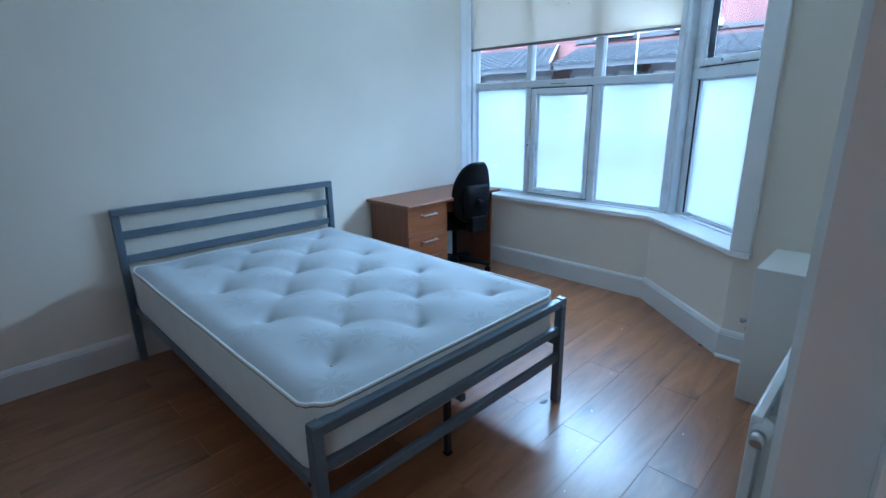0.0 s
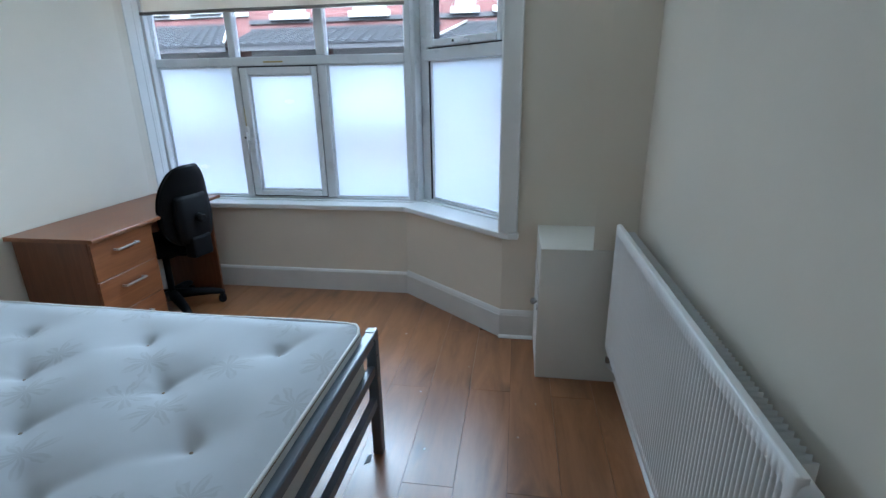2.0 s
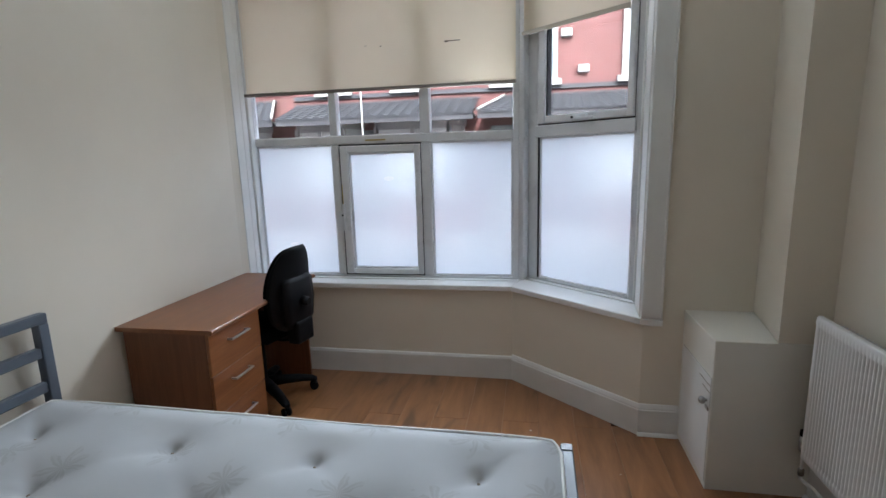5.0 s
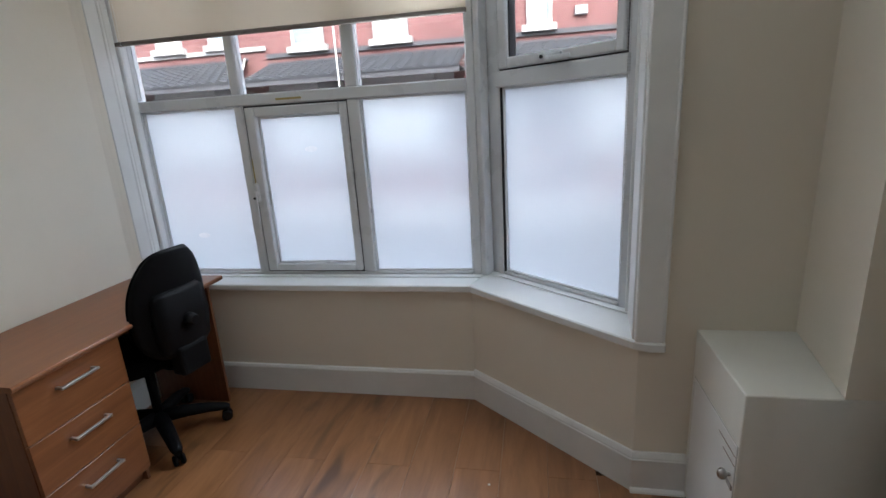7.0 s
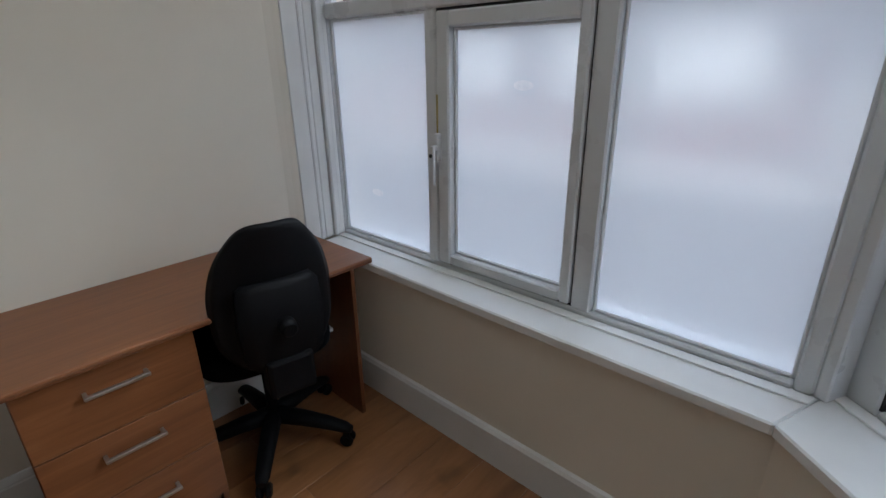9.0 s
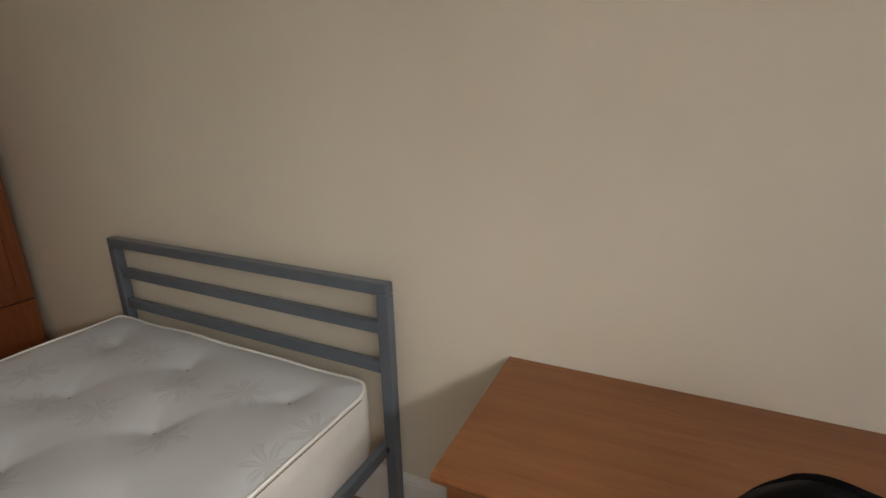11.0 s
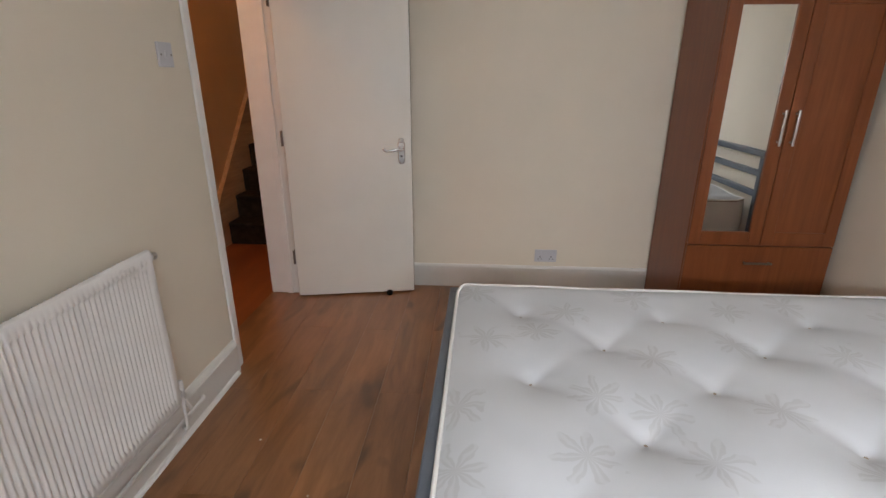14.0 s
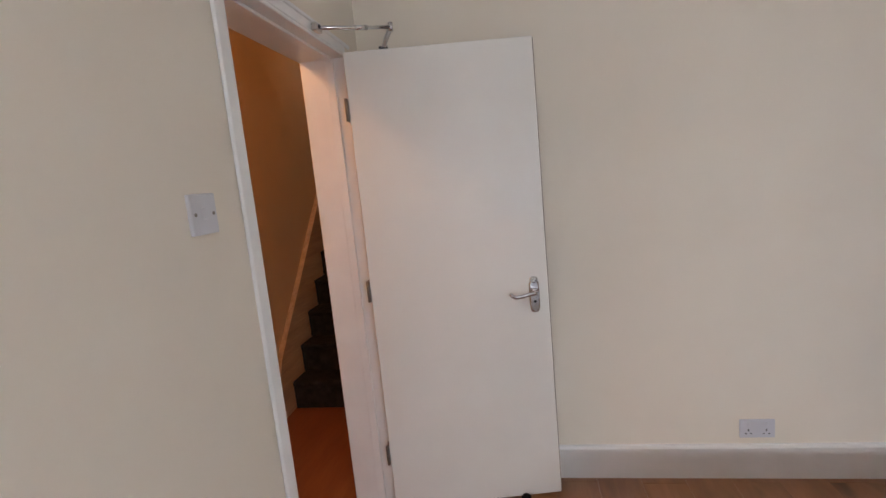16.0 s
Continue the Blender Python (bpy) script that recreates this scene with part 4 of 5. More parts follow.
# ---- low meter cupboard ----
def meter_cupboard():
    x0, x1, y0, y1, z1 = 2.699, RW - 0.001, 3.252, SIDE[1] - 0.001, 0.688
    th = thing("low_cupboard", ((x0 + x1) / 2, (y0 + y1) / 2, 0), "low white painted boxed cupboard in the corner with a side door", "cupboard")
    part("body", box(x0 + 0.003, x1, y0, y1, 0, z1, 0.003), M_CREAM, th)
    part("base_strip", sweep([(x1, y0), (x0 + 0.004, y0), (x0 + 0.004, y1)], [(0, 0), (-0.010, 0), (-0.008, 0.016), (0, 0.022)]), M_GLOSS, th)
    d = part("door", box(x0 + 0.0005, x0 + 0.012, y0 + 0.010, y1 - 0.030, 0.035, 0.515, 0.002), M_GLOSS, th, "white painted cupboard door")
    # thin grey strips colour in the shade of the gaps round the door
    for bx in ((y0 + 0.0075, y0 + 0.0105, 0.033, 0.519), (y1 - 0.0305, y1 - 0.0275, 0.033, 0.519), (y0 + 0.0105, y1 - 0.0305, 0.5145, 0.5185)):
        part("door_gap", box(x0 + 0.0015, x0 + 0.0045, *bx), M_TRIM_SHADE, th, "thin shadowed gap round the door")
    k = rod((x0, y0 + 0.035, 0.405), (x0 - 0.012, y0 + 0.035, 0.405), 0.006, 12)
    ball((x0 - 0.021, y0 + 0.035, 0.405), 0.017, (0.85, 1, 1), k)
    part("knob", k, M_KNOB, d, "small tarnished chrome knob")
    part("latch", box(x0 - 0.003, x0 + 0.002, y0 + 0.012, y0 + 0.050, 0.365, 0.381, 0.001), M_KNOB, d, "chrome latch plate")
    part("slot", box(x0 - 0.0008, x0 + 0.002, y0 + 0.012, y0 + 0.14, 0.478, 0.4815), M_STITCH, d, "worn brown score line")
    part("slot", box(x0 - 0.0008, x0 + 0.002, y0 + 0.012, y0 + 0.10, 0.448, 0.4515), M_STITCH, d, "faint score line")
    for z in (0.44, 0.13):
        part("hinge", box(x0 - 0.003, x0 + 0.003, y1 - 0.034, y1 - 0.026, z, z + 0.06, 0.001), M_GLOSS, th, "painted hinge")
    return th


meter_cupboard()


# ---- bed frame and mattress ----
def bed():
    ya, yb, xh, xf = 1.319, 2.675, 0.050, 2.050      # foot end
    ha, hb = 1.300, 2.694                            # the head end is a little wider
    w = 0.040
    th = thing("bed_frame", ((xh + xf) / 2, (ya + yb) / 2, 0), "grey powder-coated tubular steel double bed frame", "bed frame")
    for y in (ha, hb - w):
        part("headboard_post", box(xh - w / 2, xh + w / 2, y, y + w, 0.0, 0.875, 0.003), M_STEEL_PAINT, th)
    for y in (ya, yb - w):
        part("footboard_post", box(xf - w / 2, xf + w / 2, y, y + w, 0.0, 0.510, 0.003), M_STEEL_PAINT, th)
        part("post_cap", box(xf - w / 2 + 0.002, xf + w / 2 - 0.002, y + 0.002, y + w - 0.002, 0.5505, 0.5535, 0.001), M_STEEL_PAINT, th)
    part("headboard_rail", box(xh - w / 2, xh + w / 2, ha, hb, 0.8755, 0.915, 0.004), M_STEEL_PAINT, th)
    for z in (0.742, 0.602):
        part("headboard_rail", box(xh - 0.013, xh + 0.013, ha + w, hb - w, z, z + 0.042, 0.003), M_STEEL_PAINT, th)
    part("footboard_rail", box(xf - w / 2, xf + w / 2, ya, yb, 0.5105, 0.550, 0.004), M_STEEL_PAINT, th)
    for z in (0.372, 0.232):
        part("footboard_rail", box(xf - 0.013, xf + 0.013, ya + w, yb - w, z, z + 0.040, 0.003), M_STEEL_PAINT, th)
    for y in (ya + 0.004, yb - 0.030):
        part("side_rail", box(xh + w / 2, xf - w / 2, y, y + 0.026, 0.305, 0.352, 0.003), M_STEEL_PAINT, th)
        for x in (xh + w / 2 + 0.012, xf - w / 2 - 0.012):
            part("bolt", rod((x, y - 0.004 if y < 2 else y + 0.030, 0.33), (x, y + 0.002 if y < 2 else y + 0.024, 0.33), 0.008, 10), M_DARK_IRON, th)
    mid = (ya + yb) / 2
    part("centre_rail", box(xh + w / 2, xf - w / 2, mid - 0.013, mid + 0.013, 0.300, 0.328, 0.002), M_STEEL_PAINT, th)
    leg = box(xf - 0.125, xf - 0.100, mid - 0.0125, mid + 0.0125, 0.008, 0.300, 0.002)
    ob = part("centre_leg", leg, M_DARK_IRON, th, "thin black centre support leg")
    part("foot_cap", box(xf - 0.128, xf - 0.097, mid - 0.016, mid + 0.016, 0.0, 0.014, 0.003), M_BLACK_PL, ob)
    part("leg_bracket", box(xf - 0.075, xf - 0.013, mid - 0.02, mid + 0.02, 0.372, 0.385, 0.002), M_DARK_IRON, th, "black bracket")
    for i in range(14):
        x = xh + 0.09 + i * 0.139
        part("slat", box(x, x + 0.065, ya + 0.03, yb - 0.03, 0.329, 0.341, 0.002), M_HALLWOOD, th, "plywood slat")
    for y in (ya + 0.03, yb - 0.05):
        part("corner_lug", box(xf - 0.05, xf - 0.013, y, y + 0.02, 0.352, 0.385, 0.002), M_BLACK_PL, th, "black plastic corner lug")
    return th


def mattress():
    x0, x1, y0, y1, zb, zt = 0.090, 2.032, 1.334, 2.642, 0.343, 0.572
    cx, cy = (x0 + x1) / 2, (y0 + y1) / 2
    th = thing("mattress", (cx, cy, zb), "bare white button-tufted double mattress with damask ticking", "mattress")
    tufts = [(x, y) for y in (1.552, 1.966, 2.432) for x in (1.796, 1.293, 0.796, 0.253)]
    tufts += [(x, y) for y in (1.762, 2.187) for x in (1.546, 1.054, 0.526)]
    rad = 0.085

    def rounded(x, y):
        for sx in (-1, 1):
            for sy in (-1, 1):
                ox = (x1 if sx > 0 else x0) - sx * rad
                oy = (y1 if sy > 0 else y0) - sy * rad
                dx, dy = (x - ox) * sx, (y - oy) * sy
                if dx > 0 and dy > 0:
                    m = max(dx, dy)
                    d = math.hypot(dx, dy)
                    k = m / d
                    return ox + sx * dx * k, oy + sy * dy * k
        return x, y

    def height(x, y):
        z = zt + 0.026
        near = sorted((math.hypot(x - a, y - b), a, b) for a, b in tufts)[:3]
        for d, a, b in near:
            z -= 0.015 * math.exp(-(d / 0.028) ** 2) + 0.030 * math.exp(-(d / 0.115) ** 2)
        # shallow folds that run from button to button
        (d1, a1, b1), (_, a2, b2) = near[0], near[1]
        ex, ey = a2 - a1, b2 - b1
        ln = math.hypot(ex, ey)
        if ln < 0.42:
            off = abs((x - a1) * ey - (y - b1) * ex) / ln
            z -= 0.0075 * math.exp(-(off / 0.026) ** 2) * math.exp(-(d1 / 0.13) ** 2)
        z += 0.004 * noise.noise(Vector((x * 4, y * 4, 0.3)))
        e = min(x - x0, x1 - x, y - y0, y1 - y)
        if e < 0.10:
            z -= 0.024 * (1 - e / 0.10) ** 2
        return z

    nx, ny = 150, 108
    top = bmesh.new()
    grid = []
    for i in range(nx + 1):
        row = []
        for j in range(ny + 1):
            px, py = x0 + (x1 - x0) * i / nx, y0 + (y1 - y0) * j / ny
            qx, qy = rounded(px, py)
            row.append(top.verts.new((qx, qy, height(qx, qy))))
        grid.append(row)
    for i in range(nx):
        for j in range(ny):
            top.faces.new((grid[i][j], grid[i + 1][j], grid[i + 1][j + 1], grid[i][j + 1])).smooth = True
    loop = [grid[i][0] for i in range(nx)] + [grid[nx][j] for j in range(ny)] + [grid[i][ny] for i in range(nx, 0, -1)] + [grid[0][j] for j in range(ny, 0, -1)]
    rim = [v.co.copy() for v in loop]
    part("top_panel", top, M_CLOTH, th, "tufted damask top", smooth=True)
    side = bmesh.new()
    levels = [(0.0, 0.0), (0.07, 0.006), (0.25, 0.010), (0.5, 0.007), (0.75, 0.010), (0.93, 0.006), (1.0, 0.0)]
    rows = []
    for f, bulge in levels:
        row = []
        for k, c in enumerate(rim):
            d = Vector((c.x - cx, c.y - cy, 0))
            n = Vector((d.x / (x1 - x0), d.y / (y1 - y0), 0))
            n = Vector((math.copysign(abs(n.x) ** 6, n.x), math.copysign(abs(n.y) ** 6, n.y), 0)).normalized()
            wob = bulge * (1 + 0.35 * noise.noise(Vector((c.x * 5, c.y * 5, f * 3))))
            row.append(side.verts.new((c.x + n.x * wob, c.y + n.y * wob, c.z + (zb - c.z) * f)))
        rows.append(row)
    m = len(rim)
    for a, b in zip(rows, rows[1:]):
        for k in range(m):
            side.faces.new((a[k], a[(k + 1) % m], b[(k + 1) % m], b[k])).smooth = True
    side.faces.new(rows[-1])
    part("border", side, M_TICK_SIDE, th, "plain quilted border")
    pts = [(c.x, c.y, c.z + 0.002 + 0.004 * noise.noise(Vector((c.x * 3.5, c.y * 3.5, 1.7)))) for c in rim[::3]]
    part("piping", tube(pts, 0.006, 6, None, True), M_PIPING, th, "white corded piping")
    pts = [(c.x, c.y, c.z - 0.007 + 0.004 * noise.noise(Vector((c.x * 3.5, c.y * 3.5, 1.7)))) for c in rim[::3]]
    part("stitch_line", tube(pts, 0.004, 6, None, True), M_STITCH, th, "brownish stitched tape edge")
    pts = [(c.x, c.y, zb + 0.012) for c in rim[::3]]
    part("piping", tube(pts, 0.0055, 6, None, True), M_PIPING, th, "white corded piping")
    for a, b in tufts:
        part("tuft", ball((a, b, height(a, b) + 0.001), 0.0055, (1, 1, 0.5), None, 8, 5), M_STITCH, th, "small cloth tuft button")
    return th


def turn_about(ob, x, y, degrees):
    """Swings a whole thing round an upright axis."""
    ob.matrix_basis = pose(x, y, 0, 0, 0, degrees) @ pose(-x, -y, 0) @ ob.matrix_basis


# the bed stands a little askew to the wall
for ob, degrees in ((bed(), -0.9), (mattress(), -0.7)):
    turn_about(ob, 0.05, 2.0, degrees)


# ---- desk ----
def desk():
    th = thing("desk", (0.26, 3.60, 0), "walnut laminate pedestal desk with three drawers pushed against the wall", "desk")
    y0, y1, xf, zt = 3.056, 4.150, 0.516, 0.720
    topb = box(0.003, xf, y0, y1, zt - 0.022, zt)
    front = [e for e in topb.edges if all(abs(v.co.x - xf) < 1e-5 for v in e.verts) and abs(e.verts[0].co.z - e.verts[1].co.z) < 1e-5]
    bmesh.ops.bevel(topb, geom=front, offset=0.008, segments=3, affect="EDGES", profile=0.6)
    part("desktop", topb, M_DESK, th)
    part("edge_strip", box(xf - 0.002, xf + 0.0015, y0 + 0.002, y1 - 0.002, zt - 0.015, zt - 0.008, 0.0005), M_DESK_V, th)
    ped0, ped1, px0, px1 = 3.072, 3.500, 0.030, 0.462
    carc = box(px0, px1, ped0, ped0 + 0.016, 0.0, zt - 0.022, 0.001)
    box(px0, px1, ped1 - 0.016, ped1, 0.0, zt - 0.022, 0.001, 1, carc)
    box(px0, px0 + 0.006, ped0 + 0.016, ped1 - 0.016, 0.0, zt - 0.022, 0, 1, carc)
    box(px0 + 0.006, px1, ped0 + 0.016, ped1 - 0.016, 0.055, 0.071, 0, 1, carc)
    box(px1 - 0.04, px1 - 0.024, ped0 + 0.016, ped1 - 0.016, 0.0, 0.055, 0, 1, carc)
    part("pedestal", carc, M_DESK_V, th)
    for z0, z1 in ((0.063, 0.276), (0.280, 0.478), (0.482, 0.690)):
        d = part("drawer", box(px1 + 0.001, px1 + 0.018, ped0 + 0.002, ped1 - 0.002, z0, z1, 0.0015), M_DESK, th)
        zc = (z0 + z1) / 2 + 0.035
        yc = (ped0 + ped1) / 2
        h = box(px1 + 0.038, px1 + 0.050, yc - 0.078, yc + 0.078, zc - 0.0055, zc + 0.0055, 0.0025, 2)
        for s in (-0.072, 0.072):
            box(px1 + 0.017, px1 + 0.042, yc + s - 0.005, yc + s + 0.005, zc - 0.005, zc + 0.005, 0.001, 1, h)
        part("drawer_handle", h, M_SATIN, d, "satin metal bar handle")
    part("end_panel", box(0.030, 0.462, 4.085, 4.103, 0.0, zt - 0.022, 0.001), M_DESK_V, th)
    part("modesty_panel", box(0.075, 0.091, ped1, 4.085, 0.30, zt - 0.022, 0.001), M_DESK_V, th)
    return th


desk()


# ---- office chair: local x points to its back, y across ----
def office_chair():
    th = thing("office_chair", (0.305, 3.772, 0), "black fabric office swivel chair pushed under the desk", "office chair", rz=-11)
    hub = rod((0, 0, 0.075), (0, 0, 0.135), 0.034, 18, None, 0.028, 0.004)
    part("hub", hub, M_BLACK_PL, th, local=True)
    for k in range(5):
        a = math.radians(45 + 72 * k)
        c, s = math.cos(a), math.sin(a)
        arm = bmesh.new()
        rings = []
        for r, zc, hw, hh in ((0.022, 0.112, 0.036, 0.036), (0.12, 0.106, 0.034, 0.030), (0.22, 0.094, 0.030, 0.025), (0.292, 0.078, 0.026, 0.020), (0.318, 0.070, 0.017, 0.012)):
            ring = []
            for q in range(10):
                an = 2 * math.pi * q / 10
                oy, oz = hw * math.cos(an), hh * math.sin(an)
                ring.append(arm.verts.new((r * c - oy * s, r * s + oy * c, zc + oz)))
            rings.append(ring)
        for r0, r1 in zip(rings, rings[1:]):
            for q in range(10):
                arm.faces.new((r0[q], r0[(q + 1) % 10], r1[(q + 1) % 10], r1[q])).smooth = True
        arm.faces.new(rings[0])
        arm.faces.new(rings[-1])
        leg = part("base_arm", arm, M_BLACK_PL, th, local=True)
        cst = bmesh.new()
        tx, ty = -s, c
        for off in (-0.016, 0.016):
            p = Vector((0.298 * c + tx * off, 0.298 * s + ty * off, 0.026))
            rod(p - Vector((tx, ty, 0)) * 0.009, p + Vector((tx, ty, 0)) * 0.009, 0.026, 18, cst, None, 0.004)
        rod((0.298 * c, 0.298 * s, 0.026), (0.298 * c, 0.298 * s, 0.066), 0.008, 10, cst)
        part("castor", cst, M_BLACK_PL, leg, "twin-wheel black castor", local=True)
    part("gas_column", rod((0, 0, 0.13), (0, 0, 0.40), 0.021, 18), M_BLACK_PL, th, local=True)
    mech = box(-0.10, 0.12, -0.075, 0.075, 0.395, 0.432, 0.008, 2)
    part("tilt_mechanism", mech, M_BLACK_PL, th, local=True)
    lev = tube([(0.0, 0.07, 0.412), (0.0, 0.20, 0.412), (0.01, 0.235, 0.408)], 0.006, 8)
    part("height_lever", lev, M_SATIN, th, "grey metal height lever", local=True)
    part("lever_grip", box(-0.010, 0.022, 0.225, 0.275, 0.396, 0.412, 0.004, 2), M_PLASTIC, th, "grey lever paddle", local=True)
    seat = bmesh.new()
    nseg = 48
    prof = [(0.90, 0.432), (0.985, 0.440), (1.0, 0.462), (0.99, 0.486), (0.94, 0.502), (0.80, 0.508), (0.45, 0.500)]
    rings = []
    for f, z in prof:
        ring = []
        for k in range(nseg):
            a = 2 * math.pi * k / nseg
            ca, sa = math.cos(a), math.sin(a)
            e = 0.62
            x = 0.225 * math.copysign(abs(ca) ** e, ca) * f - 0.02
            y = 0.240 * math.copysign(abs(sa) ** e, sa) * f
            ring.append(seat.verts.new((x, y, z - (0.012 if x < -0.18 else 0))))
        rings.append(ring)
    for r0, r1 in zip(rings, rings[1:]):
        for k in range(nseg):
            seat.faces.new((r0[k], r0[(k + 1) % nseg], r1[(k + 1) % nseg], r1[k])).smooth = True
    seat.faces.new(rings[0])
    seat.faces.new(rings[-1])
    part("seat", seat, M_BLACK_FAB, th, "black woven fabric seat pad", local=True)

    def back_shell(off, grow, thick):
        """Rounded, tapering backrest, curved across and up, thin at its rim."""
        out = bmesh.new()
        n, m = 20, 28
        front, rear = [], []
        for i in range(m + 1):
            v = -1 + 2 * i / m
            fr, re = [], []
            for k in range(n + 1):
                u = -1 + 2 * k / n
                zz = 0.750 + (0.248 + grow) * v * math.sqrt(1 - 0.34 * u ** 4)
                w = 0.190 - 0.048 * max(0.0, v) ** 1.5 + grow
                y = w * u * math.sqrt(1 - 0.42 * v ** 4)
                lean = 0.262 + (zz - 0.52) * 0.10 - 0.026 * math.sin((zz - 0.52) / 0.47 * math.pi)
                x = lean + off - 0.04 * u * u
                t = (1 - max(abs(u), abs(v)) ** 5) ** 0.5
                fr.append(out.verts.new((x + thick * 0.35 * (1 - t), y, zz)))
                rim = k in (0, n) or i in (0, m)
                re.append(fr[-1] if rim else out.verts.new((x + thick * (0.35 + 0.65 * t), y, zz)))
            front.append(fr)
            rear.append(re)
        for i in range(m):
            for k in range(n):
                out.faces.new((front[i][k], front[i][k + 1], front[i + 1][k + 1], front[i + 1][k])).smooth = True
                q = (rear[i][k], rear[i][k + 1], rear[i + 1][k + 1], rear[i + 1][k])
                if not all(a in front[i] + front[i + 1] for a in q):
                    out.faces.new(q).smooth = True
        return out

    part("back_cushion", back_shell(-0.016, -0.010, 0.040), M_BLACK_FAB, th, "black fabric back cushion", smooth=True, local=True)
    part("back_shell", back_shell(0.020, 0.002, 0.026), M_BLACK_PL, th, "black plastic back shell", smooth=True, local=True)
    # moulded lower panel with the adjusting knob and the bar down to the seat
    panel = bmesh.new()
    rows = []
    for z, w, d in ((0.520, 0.095, 0.330), (0.56, 0.120, 0.340), (0.68, 0.130, 0.347), (0.795, 0.122, 0.345), (0.815, 0.105, 0.334)):
        rows.append([panel.verts.new((d - 0.02 * (k / 3.0 - 1) ** 2, w * (k / 3.0 - 1), z)) for k in range(7)])
    for a, b in zip(rows, rows[1:]):
        for k in range(6):
            panel.faces.new((a[k], a[k + 1], b[k + 1], b[k])).smooth = True
    res = bmesh.ops.extrude_face_region(panel, geom=panel.faces[:])
    bmesh.ops.translate(panel, verts=[v for v in res["geom"] if isinstance(v, bmesh.types.BMVert)], vec=(-0.05, 0, 0))
    part("lower_panel", panel, M_BLACK_PL, th, "moulded black back plate", local=True)
    kn = rod((0.335, 0, 0.675), (0.385, 0, 0.672), 0.030, 20, None, 0.025, 0.005)
    part("tension_knob", kn, M_BLACK_PL, th, "round black adjusting knob", local=True)
    bar = bmesh.new()
    line = [(0.05, 0.428), (0.20, 0.420), (0.275, 0.432), (0.315, 0.475), (0.330, 0.540), (0.335, 0.640)]
    prev = None
    for x, z in line:
        cur = [bar.verts.new((x + dx, y, z + dz)) for y, dx, dz in ((-0.042, 0, 0), (0.042, 0, 0), (0.042, -0.010, 0.012), (-0.042, -0.010, 0.012))]
        if prev:
            for k in range(4):
                bar.faces.new((prev[k], prev[(k + 1) % 4], cur[(k + 1) % 4], cur[k]))
        else:
            bar.faces.new(cur)
        prev = cur
    bar.faces.new(prev[::-1])
    part("back_bar", bar, M_BLACK_PL, th, "black J-shaped back bar", local=True)
    cover = box(0.270, 0.350, -0.075, 0.075, 0.425, 0.560, 0.014, 2)
    part("bar_cover", cover, M_BLACK_PL, th, "black moulded bar cover", local=True)
    return th


office_chair()


